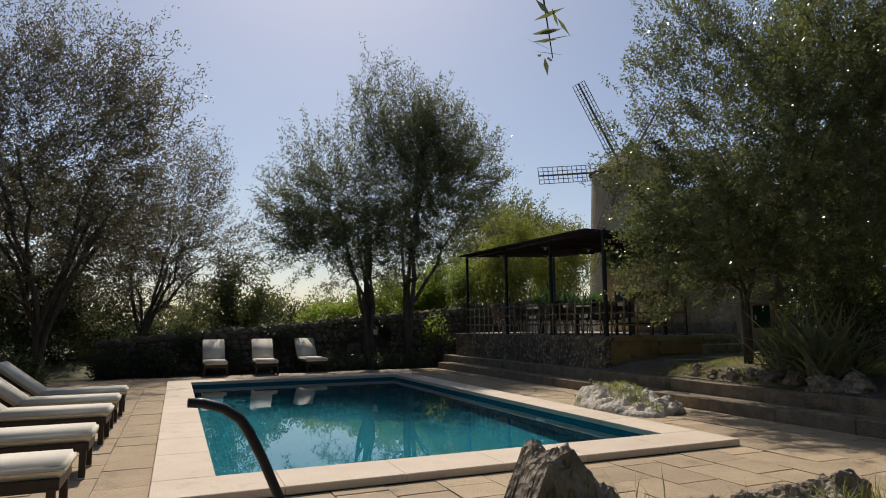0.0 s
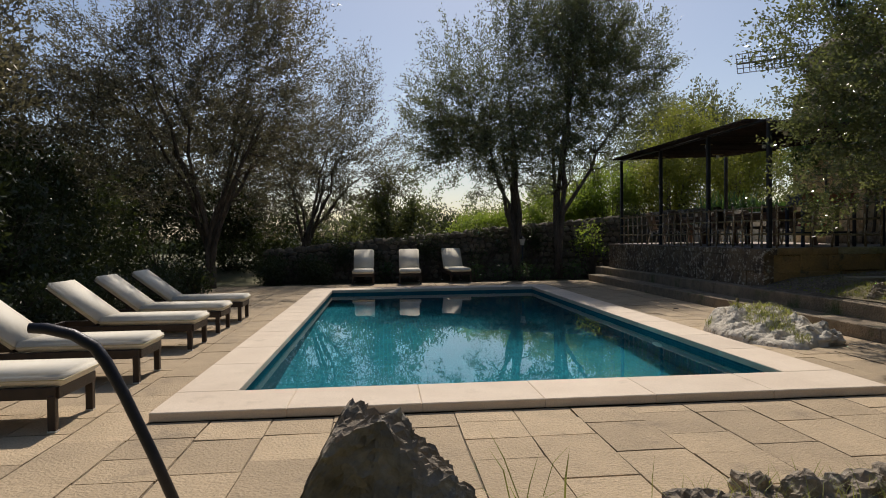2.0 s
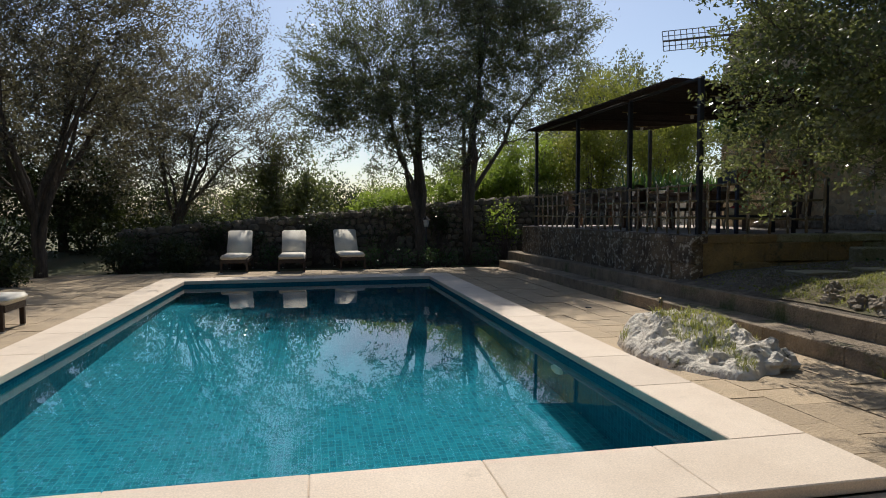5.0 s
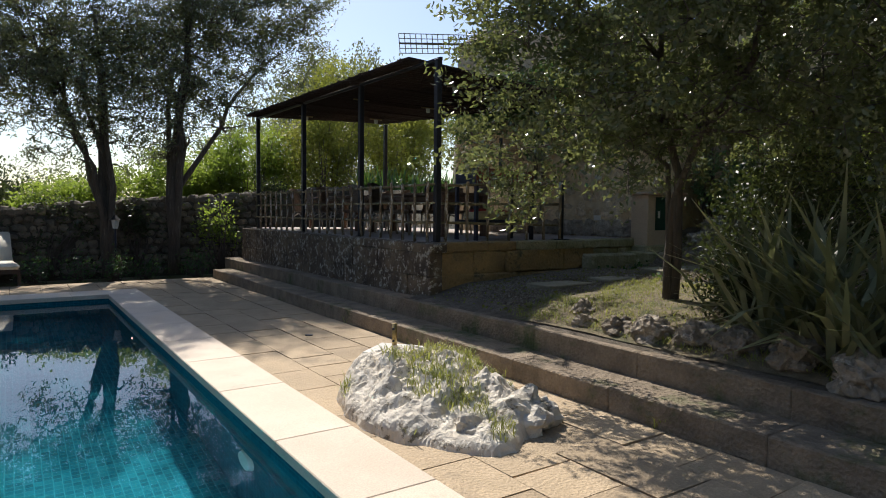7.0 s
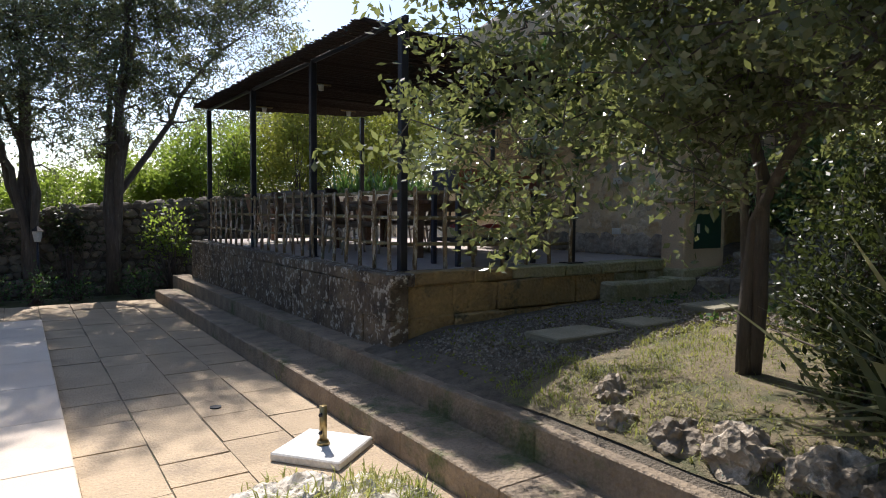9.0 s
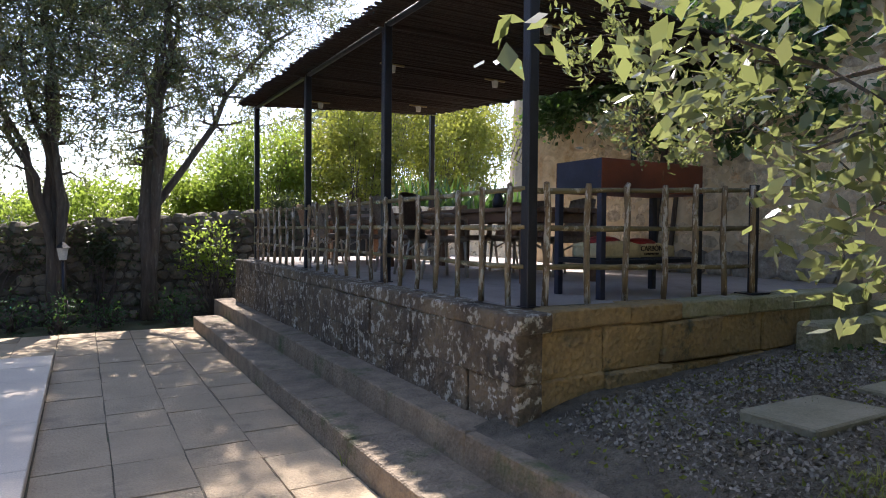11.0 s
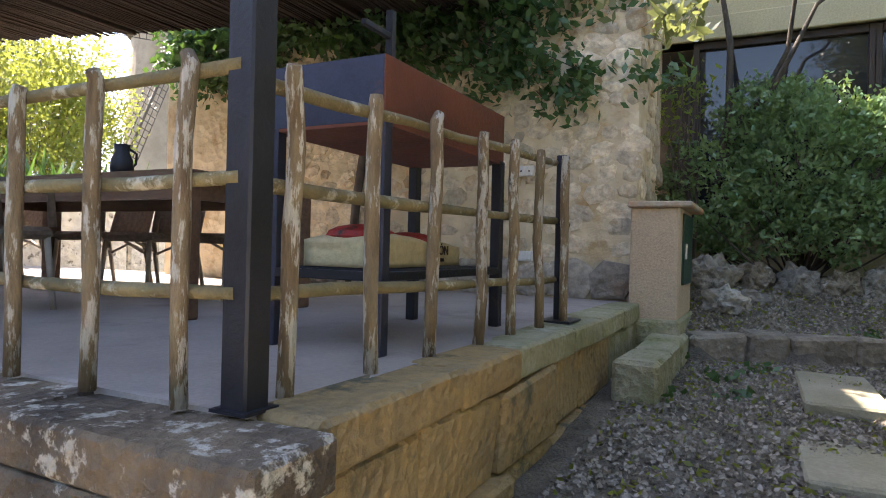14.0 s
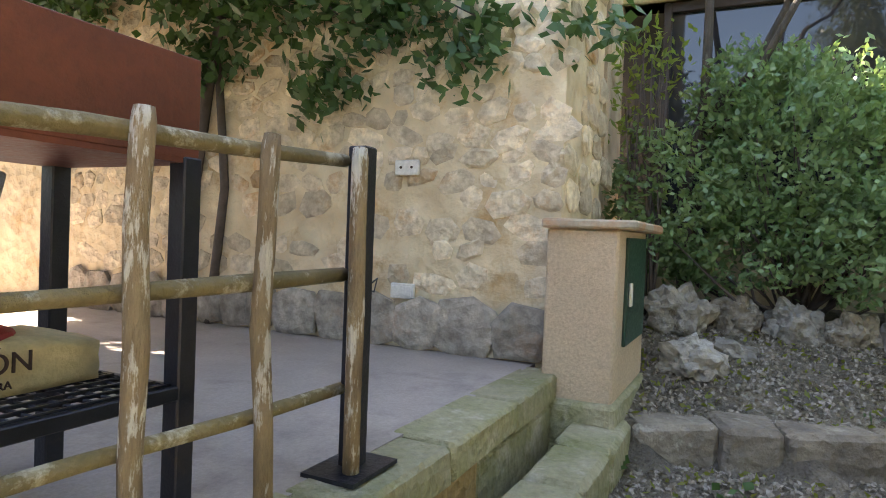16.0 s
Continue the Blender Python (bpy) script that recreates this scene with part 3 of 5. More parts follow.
# ---- steps ----
steps = thing("terrace_steps", "two long weathered stone steps with lichen and moss", "steps", kind="structure")
rs = np.random.default_rng(3)
for a, b in runs_of(1.3, 16.6, 1.15, rs):
    part("step_stone", boxed(STEP_X, 5.80, a + 0.001, b - 0.001, -0.1, 0.195, 0.010, 0.004, rs), M_STEP, steps)
for a, b in runs_of(1.3, 17.2, 1.25, rs):
    part("step_stone", boxed(5.77, 6.09, a + 0.001, b - 0.001, -0.1, 0.415, 0.010, 0.004, rs), M_STEP, steps)
part("step_end", boxed(4.9, 6.2, 0.9, 1.28, -0.1, 0.5, 0.03, 0.01, rs), M_PLASTER, steps, "rendered low end wall")

# ---- raised deck ----
deck = thing("dining_deck", "raised stone dining platform with a cement floor", "platform", kind="structure")
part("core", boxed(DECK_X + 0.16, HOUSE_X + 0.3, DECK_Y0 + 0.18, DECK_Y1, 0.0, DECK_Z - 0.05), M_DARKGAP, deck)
part("deck_floor", boxed(DECK_X + 0.24, HOUSE_X + 0.3, DECK_Y0 + 0.22, DECK_Y1 + 0.3, DECK_Z - 0.05, DECK_Z), M_PLAT, deck, "worn grey cement floor")
rb = np.random.default_rng(11)
levels = [0.05, 0.36, 0.70, 1.02]
for zi in range(3):
    for a, b in runs_of(DECK_Y0, DECK_Y1 + 0.2, (0.62, 0.5, 0.74)[zi], rb):
        part("stone_block", boxed(DECK_X + rb.uniform(-0.012, 0.012), DECK_X + 0.2, a + 0.006, b - 0.006, levels[zi] + 0.002, levels[zi + 1] - 0.002, 0.008, 0.005, rb), M_BLOCK, deck)
    for a, b in runs_of(DECK_X + 0.2, 9.2, (0.7, 0.62, 0.55)[zi], rb):
        part("stone_block", boxed(a + 0.002, b - 0.002, DECK_Y0 + rb.uniform(-0.02, 0.02) + 0.02 * zi, DECK_Y0 + 0.22, levels[zi] + 0.001, levels[zi + 1] - 0.001, 0.016, 0.016, rb), M_OCHRE, deck)
for a, b in runs_of(DECK_Y0 - 0.02, DECK_Y1 + 0.2, 0.82, rb):
    part("cap_stone", boxed(DECK_X - 0.003, DECK_X + 0.26, a + 0.002, b - 0.002, 1.02, DECK_Z - 0.012, 0.012, 0.006, rb), M_BLOCK, deck)
for a, b in runs_of(DECK_X + 0.26, 10.3, 0.72, rb):
    part("cap_stone", boxed(a + 0.004, b - 0.004, DECK_Y0 + 0.03, DECK_Y0 + 0.26, 1.02, DECK_Z + 0.002, 0.014, 0.008, rb), M_MOSS if a > 7.4 else M_OCHRE, deck)
for a, b in runs_of(9.2, 10.3, 0.55, rb):
    part("stone_block", boxed(a + 0.006, b - 0.006, DECK_Y0 + 0.05, DECK_Y0 + 0.24, 0.55, 1.015, 0.02, 0.01, rb), M_MOSS, deck)

side_step = thing("side_step", "mossy cut stone step beside the deck", "step", kind="structure")
for a, b in runs_of(8.80, 10.36, 0.46, rb):
    part("step_stone", boxed(a + 0.006, b - 0.006, 8.20, 8.46, 0.5, 0.945 + rb.uniform(-0.008, 0.008), 0.025, 0.012, rb), M_MOSS, side_step)
low_wall = thing("low_retaining_wall", "low mortared rubble wall holding back gravel", "low wall", kind="structure")
turn_low = pose(0, 0, 0, 0, 0, LOW_TURN)
bm = boxed(0.06, 0.26, -3.8, 0.02, 0.4, 0.93)
bm.transform(Matrix.Translation((LOW_X, LOW_Y, 0)) @ turn_low)
part("wall_core", bm, M_GRAVEL, low_wall)
for a, b in ((-0.42, -0.02), (-0.72, -0.42), (-1.16, -0.72), (-1.5, -1.16), (-1.95, -1.5), (-2.5, -1.95), (-3.1, -2.5), (-3.8, -3.1)):
    bm = boxed(rb.uniform(-0.03, 0.02), 0.27, a + 0.002, b - 0.002, 0.5, 0.955 + rb.uniform(-0.03, 0.015), 0.025, 0.02, rb)
    bm.transform(Matrix.Translation((LOW_X, LOW_Y, 0)) @ turn_low)
    part("stone_block", bm, M_ROCKWALL, low_wall)

# ---- house wall ----
house = thing("wall_house", "old ochre rubble stone house wall with lime mortar", "wall", kind="structure")
HY0, HY1, HTOP = 8.62, 14.05, 5.2
part("masonry", boxed(HOUSE_X, HOUSE_X + 0.9, HY0, HY1, 0.6, HTOP), M_MORTAR, house)
part("masonry", boxed(HOUSE_X + 0.9, 13.3, HY0 + 0.25, HY0 + 0.9, 0.6, HTOP), M_MORTAR, house)
part("reveal", boxed(11.5, 11.62, HY0 + 0.02, HY0 + 0.25, 2.3, HTOP), M_PLASTER, house, "pale rendered reveal strip")

# window facade beyond the bushes
FX = 13.2
facade = thing("wall_facade", "cream rendered house front with a wide window", "wall", kind="structure")
part("wall_panel", boxed(FX, FX + 0.3, 0.5, HY0 + 0.9, 0.6, 1.9), M_CREAM, facade)
part("wall_panel", boxed(FX, FX + 0.3, 0.5, HY0 + 0.9, 4.05, 6.0), M_CREAM, facade)
part("lintel", boxed(FX - 0.06, FX + 0.3, 0.5, HY0 + 0.6, 4.05, 4.32, 0.01), M_CREAM, facade)
part("wall_panel", boxed(FX, FX + 0.3, 0.5, 3.2, 1.9, 4.05), M_CREAM, facade)
# Dark panel: the dimness of the room inside is put into its colour.
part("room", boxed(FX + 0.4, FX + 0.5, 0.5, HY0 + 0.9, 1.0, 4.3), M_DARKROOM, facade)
window = thing("window_1", "wide dark window with a brown wooden frame reflecting trees", "window", kind="structure")
for a, b in ((3.2, 4.95), (4.95, 6.7), (6.7, 8.5)):
    part("pane", boxed(FX + 0.1, FX + 0.115, a + 0.05, b - 0.05, 1.95, 4.0), M_WINDOW, window)
    part("window_frame", boxed(FX + 0.04, FX + 0.14, a - 0.01, a + 0.06, 1.9, 4.05, 0.006), M_FRAME, window)
    part("window_frame", boxed(FX + 0.04, FX + 0.14, b - 0.06, b + 0.01, 1.9, 4.05, 0.006), M_FRAME, window)
    part("window_frame", boxed(FX + 0.04, FX + 0.14, a + 0.06, b - 0.06, 3.96, 4.05, 0.006), M_FRAME, window)

# rendered meter box at the corner
meter = thing("meter_box", "sand rendered meter box with a green door", "meter box")
part("body", boxed(10.16, 11.02, 8.27, 8.62, 0.9, 1.885, 0.012, 0.006, rb), M_PLASTER, meter)
part("plinth", boxed(10.12, 11.04, 8.24, 8.62, 0.6, 1.05, 0.02, 0.015, rb), M_MOSS, meter, "damp mossy plinth")
part("tile_roof", boxed(10.12, 11.08, 8.18, 8.64, 1.885, 1.93, 0.01, 0.004, rb), M_TERRA, meter, "thin weathered terracotta tile cap")
part("door", boxed(10.34, 10.92, 8.25, 8.269, 1.30, 1.85, 0.004), M_GREEN, meter, "dark green metal door")
part("latch", boxed(10.38, 10.43, 8.236, 8.249, 1.5, 1.62, 0.004), M_WHITE, meter)


def outlet(z, toggles):
    o = thing("wall_outlet", "white double wall socket" if not toggles else "white double wall switch", "outlet")
    part("plate", boxed(HOUSE_X - 0.045, HOUSE_X - 0.02, 9.47, 9.63, z - 0.045, z + 0.045, 0.006), M_WHITE, o)
    for k in (-0.036, 0.036):
        bm = bmesh.new()
        if toggles:
            box(bm, HOUSE_X - 0.052, HOUSE_X - 0.045, 9.55 + k - 0.028, 9.55 + k + 0.028, z - 0.03, z + 0.03, 0.003)
            part("rocker", bm, M_WHITE, o)
        else:
            bmesh.ops.create_cone(bm, cap_ends=True, segments=14, radius1=0.008, radius2=0.008, depth=0.006, matrix=pose(HOUSE_X - 0.047, 9.55 + k, z, 0, 90, 0))
            part("socket_hole", bm, M_INK, o)
    seat(o, (HOUSE_X - 0.02, 9.55, z))


outlet(2.22, False)
outlet(1.49, True)

# ---- back wall ----
def back_top(x):
    return 1.02 + 0.085 * (x + 4.5) + 0.05 * noise.noise(Vector((x * 1.3, 0, 0)))


BW_Y = 18.55
back = thing("wall_back", "dry rubble stone boundary wall with uneven top", "wall", kind="structure")
xs = [-5.0 + 0.5 * i for i in range(37)]
bm = bmesh.new()
for a, b in zip(xs[:-1], xs[1:]):
    box(bm, a, b, BW_Y + 0.03, BW_Y + 0.45, -0.1, min(back_top(a), back_top(b)) - 0.04)
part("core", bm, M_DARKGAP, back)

# ---- windmill on the hill ----
mill = thing("windmill", "old stone windmill with lattice timber sails", "windmill")
MX, MY = 37.2, 45.0
bm = bmesh.new()
bmesh.ops.create_cone(bm, cap_ends=True, segments=40, radius1=4.4, radius2=3.6, depth=16.5, matrix=Matrix.Translation((MX, MY, 7.6)))
part("tower", bm, M_MILL, mill)
bm = bmesh.new()
bmesh.ops.create_cone(bm, cap_ends=True, segments=40, radius1=3.9, radius2=0.3, depth=2.6, matrix=Matrix.Translation((MX, MY, 17.1)))
part("cap", bm, M_MILLWOOD, mill)
HUB = Vector((34.0, 42.0, 15.1))
tubes("axle", [([tuple(HUB + Vector((-0.3, -0.4, 0))), (MX, MY, 15.4)], [0.35, 0.4])], M_MILLWOOD, mill, 10)
for ang in (120, 186, 247, 305, 8, 55):
    a = radians(ang)
    d = Vector((math.cos(a) * 0.92, -0.12 * math.cos(a), math.sin(a)))
    s = Vector((math.sin(a) * 0.92, -0.12 * math.sin(a), -math.cos(a)))
    runs = [([tuple(HUB), tuple(HUB + d * 9.0)], [0.13, 0.08])]
    for off in (-0.72, -0.36, 0.36, 0.72):
        runs.append(([tuple(HUB + d * 2.0 + s * off), tuple(HUB + d * 9.0 + s * off)], [0.035, 0.035]))
    for k in range(15):
        q = HUB + d * (2.0 + 0.5 * k)
        runs.append(([tuple(q - s * 0.72), tuple(q + s * 0.72)], [0.03, 0.03]))
    tubes("sail", runs, M_MILLWOOD, mill, 4)
seat(mill, (MX, MY, -0.1))

# ---- pergola ----
pergola = thing("pergola", "reed thatched pergola on dark iron posts", "pergola")
ROOF_Z0 = 3.58
PX_L = 6.31
POSTS = [(PX_L, 8.77), (PX_L, 11.05), (PX_L, 13.52), (PX_L, 16.3), (9.15, 15.32)]


def roof_z(y):
    return ROOF_Z0 + (y - 8.5) * 0.012


def roof_right(y):
    """The thatch's right-hand end at y; its far and near edges run askew."""
    return min(9.18 + 0.22 * (15.4 - y) + 0.35 * max(0, 12 - y), 10.34, 6.05 + (16.4 - y) / 0.32, 6.05 + (y - 9.15) / 0.15)


for x, y in POSTS:
    part("post", boxed(x - 0.04, x + 0.04, y - 0.04, y + 0.04, DECK_Z, roof_z(y) + 0.04, 0.006), M_IRON, pergola)
    part("foot_plate", boxed(x - 0.055, x + 0.055, y - 0.055, y + 0.055, DECK_Z, DECK_Z + 0.008), M_IRON, pergola)
tubes("beam", [([(PX_L, 8.7, roof_z(8.7) + 0.035), (PX_L, 16.35, roof_z(16.35) + 0.035)], [0.03, 0.03])], M_IRON, pergola, 4)
for y in (11.05, 13.52):
    tubes("beam", [([(6.12, y, roof_z(y) + 0.03), (roof_right(y) - 0.05, y, roof_z(y) + 0.03)], [0.028, 0.028])], M_REED, pergola, 4)
rr = np.random.default_rng(5)
runs = []
for k in range(560):
    y = 9.18 + 7.17 * k / 560 + rr.uniform(-0.006, 0.006)
    z = roof_z(y) + 0.075 + rr.uniform(-0.012, 0.02)
    far_x = max(roof_right(y), 6.2)
    runs.append(([(6.05 + rr.uniform(-0.07, 0.05), y, z - 0.01), ((6.05 + far_x) / 2, y + rr.uniform(-0.02, 0.02), z + rr.uniform(-0.01, 0.01)), (far_x + rr.uniform(-0.05, 0.08), y, z)], [0.0105] * 3))
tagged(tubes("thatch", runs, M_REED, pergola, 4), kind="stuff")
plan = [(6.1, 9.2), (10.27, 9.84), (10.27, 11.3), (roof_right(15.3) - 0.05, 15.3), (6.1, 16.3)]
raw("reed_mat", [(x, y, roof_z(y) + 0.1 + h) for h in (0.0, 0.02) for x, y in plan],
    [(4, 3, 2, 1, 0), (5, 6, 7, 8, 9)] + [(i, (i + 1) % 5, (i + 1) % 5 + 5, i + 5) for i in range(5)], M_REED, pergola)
seat(pergola, (7.8, 12.6, DECK_Z))


def pendant(x, y):
    lamp = thing("ceiling_lamp", "small pale spotlight fixed under the thatch", "lamp", "lamps under the pergola")
    z = roof_z(y) + 0.055
    part("bar", boxed(x - 0.16, x + 0.16, y - 0.015, y + 0.015, z - 0.035, z - 0.012, 0.004), M_BRASS, lamp)
    bm = bmesh.new()
    bmesh.ops.create_cone(bm, cap_ends=True, segments=12, radius1=0.035, radius2=0.045, depth=0.08, matrix=Matrix.Translation((x, y, z - 0.075)))
    part("shade", bm, M_WHITE, lamp)
    seat(lamp, (x, y, z))


for x, y in ((7.0, 12.4), (7.05, 15.2), (8.5, 14.6), (8.5, 12.4), (7.6, 10.2), (8.4, 10.6)):
    pendant(x, y)

# ---- pole fence round the deck ----
fence = thing("pole_fence", "rustic fence of peeling wooden poles on the deck edge", "fence")
rf = np.random.default_rng(9)


def pole(x, y, h, r):
    pts = [(x + rf.uniform(-0.011, 0.011), y + rf.uniform(-0.009, 0.009), DECK_Z - 0.002 + h * s) for s in (0, 0.25, 0.5, 0.75, 0.97, 1.0)]
    tubes("pole", [(pts, [r * k for k in (1, 0.96, 1.03, 0.98, 0.99, 0.82)])], M_POLE, fence, 10)


def fence_run(p, q):
    for h, rise in ((0.265, -0.02), (0.53, 0.01), (0.785, 0.04)):
        pts = []
        for s in np.linspace(0, 1, 7):
            pts.append((p[0] + (q[0] - p[0]) * s + rf.uniform(-0.005, 0.005), p[1] + (q[1] - p[1]) * s + rf.uniform(-0.005, 0.005), DECK_Z + h + rise * max(0, p[0] + (q[0] - p[0]) * s - 6.5) + rf.uniform(-0.007, 0.007)))
        tubes("rail", [(pts, [0.0195 * rf.uniform(0.85, 1.15) for _ in pts])], M_RAIL, fence, 8)


for x in (6.46, 6.82, 7.18, 7.565, 7.90, 8.225):
    pole(x, 8.775 - 0.04 * (x - 6.47), 0.83 + 0.035 * (x - 6.47) + rf.uniform(-0.012, 0.012), 0.0235)
y = 8.91
while y < 16.2:
    if min(abs(y - p[1]) for p in POSTS[:4]) > 0.09:
        pole(6.245, y, 0.83 + rf.uniform(-0.025, 0.02), 0.0215)
    y += 0.335
for (ya, yb) in ((8.77, 11.05), (11.05, 13.52), (13.52, 16.3)):
    fence_run((6.28, ya), (6.28, yb))
fence_run((6.31, 8.815), (8.57, 8.73))
part("end_post", boxed(8.568, 8.628, 8.67, 8.73, DECK_Z, DECK_Z + 0.91, 0.005), M_IRON, fence, "dark iron end post")
part("foot_plate", boxed(8.47, 8.70, 8.61, 8.78, DECK_Z + 0.002, DECK_Z + 0.014), M_IRON, fence)
pole(8.545, 8.672, 0.90, 0.0235)
tubes("wire_loop", [([(8.62, 8.68, DECK_Z + 0.52), (8.65, 8.67, DECK_Z + 0.54), (8.65, 8.68, DECK_Z + 0.50), (8.62, 8.69, DECK_Z + 0.51)], [0.003] * 4)], M_IRON, fence, 4)
seat(fence, (7.3, 8.72, DECK_Z))

# ---- barbecue ----
bbq = thing("barbecue", "rusted steel barbecue box on tall legs with a lower shelf", "barbecue")
BX0, BX1, BY0, BY1 = 7.07, 8.19, 8.89, 9.41
for x, y in ((BX0 + 0.02, BY0 + 0.02), (BX1 - 0.02, BY0 + 0.02), (BX0 + 0.02, BY1 - 0.02), (BX1 - 0.02, BY1 - 0.02)):
    part("leg", boxed(x - 0.026, x + 0.026, y - 0.026, y + 0.026, DECK_Z, 1.98, 0.004), M_BLUE if x < 7.3 else M_IRON, bbq)
part("tray_bottom", boxed(BX0, BX1, BY0, BY1, 1.965, 1.977), M_RUST, bbq)
for b, m in (((BX0, BX1, BY0, BY0 + 0.008), M_RUST), ((BX0, BX1, BY1 - 0.008, BY1), M_RUST), ((BX0, BX0 + 0.008, BY0 + 0.008, BY1 - 0.008), M_BLUE), ((BX1 - 0.008, BX1, BY0 + 0.008, BY1 - 0.008), M_RUST)):
    part("side_plate", boxed(*b, 1.977, 2.21, 0.002), m, bbq)
part("lift_post", boxed(7.95, 7.99, 9.42, 9.46, 1.977, 2.75, 0.003), M_IRON, bbq)
part("grill_arm", boxed(7.72, 7.97, 9.425, 9.455, 2.6, 2.63, 0.003), M_IRON, bbq)
runs = []
SH = 1.445
for i in range(26):
    x = BX0 + 0.02 + (BX1 - BX0 - 0.08) * i / 25
    runs.append(([(x, BY0 + 0.01, SH), (x, BY1 - 0.01, SH)], [0.0055, 0.0055]))
for j in range(11):
    y = BY0 + 0.02 + (BY1 - BY0 - 0.04) * j / 10
    runs.append(([(BX0 + 0.01, y, SH + 0.005), (BX1 - 0.05, y, SH + 0.005)], [0.0055, 0.0055]))
tubes("shelf_mesh", runs, M_IRON, bbq, 4)
for b in ((BX0, BX1 - 0.03, BY0 - 0.004, BY0 + 0.02), (BX0, BX1 - 0.03, BY1 - 0.02, BY1 + 0.004), (BX0 - 0.004, BX0 + 0.02, BY0 + 0.02, BY1 - 0.02), (BX1 - 0.05, BX1 - 0.03, BY0 + 0.02, BY1 - 0.02)):
    part("shelf_rail", boxed(*b, SH - 0.03, SH + 0.004, 0.003), M_IRON, bbq)
seat(bbq, (7.6, 9.2, DECK_Z))


def sack(x0, x1, y0, y1, z, h, seed, lines, red=False):
    rng = np.random.default_rng(seed)
    bag = thing("charcoal_sack", "kraft paper charcoal sack lying on the shelf", "sack", "charcoal sacks")
    bm = bmesh.new()
    bmesh.ops.create_cube(bm, size=1)
    bmesh.ops.subdivide_edges(bm, edges=bm.edges[:], cuts=5, use_grid_fill=True)
    for v in bm.verts:
        c = v.co.copy()
        bulge = (1 - (2 * c.x) ** 2 * 0.45) * (1 - (2 * c.y) ** 2 * 0.25)
        n = noise.noise(c * 4 + Vector((seed, 0, 0))) * 0.03
        v.co = Vector((x0 + (c.x + 0.5) * (x1 - x0) + n * 0.4, (y0 + y1) / 2 + c.y * (y1 - y0) * (0.85 + 0.15 * bulge) + n * 0.3, z + (c.z + 0.5) * h * (0.55 + 0.45 * bulge) + max(c.z, 0) * n))
    part("paper", bm, M_BAG, bag, smooth=True)
    if red:
        bm = bmesh.new()
        bmesh.ops.create_uvsphere(bm, u_segments=14, v_segments=8, radius=1, matrix=Matrix.Translation(((x0 + x1) / 2 - 0.05, (y0 + y1) / 2, z + h * 0.86)) @ Matrix.Diagonal((0.17, 0.13, 0.05, 1)))
        part("printed_panel", bm, M_BAGRED, bag, "red printed panel")
    for text, size, zz in lines:
        cu = bpy.data.curves.new("lettering", "FONT")
        cu.body, cu.size, cu.extrude, cu.align_x = text, size, 0.002, "CENTER"
        tmp = bpy.data.objects.new("lettering", cu)
        scene.collection.objects.link(tmp)
        me = bpy.data.meshes.new_from_object(tmp)
        bpy.data.objects.remove(tmp)
        me.transform(pose((x0 + x1) / 2 - 0.05, y0 - 0.006, z + zz, 90, 0, 0))
        me.name = "lettering"
        link_mesh("lettering", me, M_INK, bag, "dark brown lettering")
    seat(bag, ((x0 + x1) / 2, (y0 + y1) / 2, z))


sack(7.60, 8.08, 9.06, 9.34, SH + 0.012, 0.12, 3, (("CARB\u00d3N", 0.062, 0.05), ("EXTREMADURA", 0.024, 0.018)), True)
sack(7.16, 7.60, 8.98, 9.32, SH + 0.012, 0.14, 4, (), True)

# ---- tables and chairs on the deck ----
def table(x0, x1, y0, y1, label):
    t = thing("dining_table", label, "table", "tables on the deck")
    n = 6
    for i in range(n):
        a, b = x0 + (x1 - x0) * i / n, x0 + (x1 - x0) * (i + 1) / n
        part("plank", boxed(a + 0.003, b - 0.003, y0, y1, DECK_Z + 0.70, DECK_Z + 0.745, 0.006), M_TABLE, t)
    for x in (x0 + 0.07, x1 - 0.07):
        for y in (y0 + 0.07, y1 - 0.07):
            part("leg", boxed(x - 0.05, x + 0.05, y - 0.05, y + 0.05, DECK_Z, DECK_Z + 0.70, 0.008), M_TABLE, t)
        part("apron", boxed(x - 0.015, x + 0.015, y0 + 0.12, y1 - 0.12, DECK_Z + 0.60, DECK_Z + 0.70), M_TABLE, t)
    for y in (y0 + 0.07, y1 - 0.07):
        part("apron", boxed(x0 + 0.12, x1 - 0.12, y - 0.015, y + 0.015, DECK_Z + 0.60, DECK_Z + 0.70), M_TABLE, t)
    seat(t, ((x0 + x1) / 2, (y0 + y1) / 2, DECK_Z))


table(7.36, 8.36, 10.2, 12.85, "long brown wooden dining table with thick square legs")
table(7.36, 8.36, 13.3, 15.9, "long brown wooden dining table at the deck's far end")


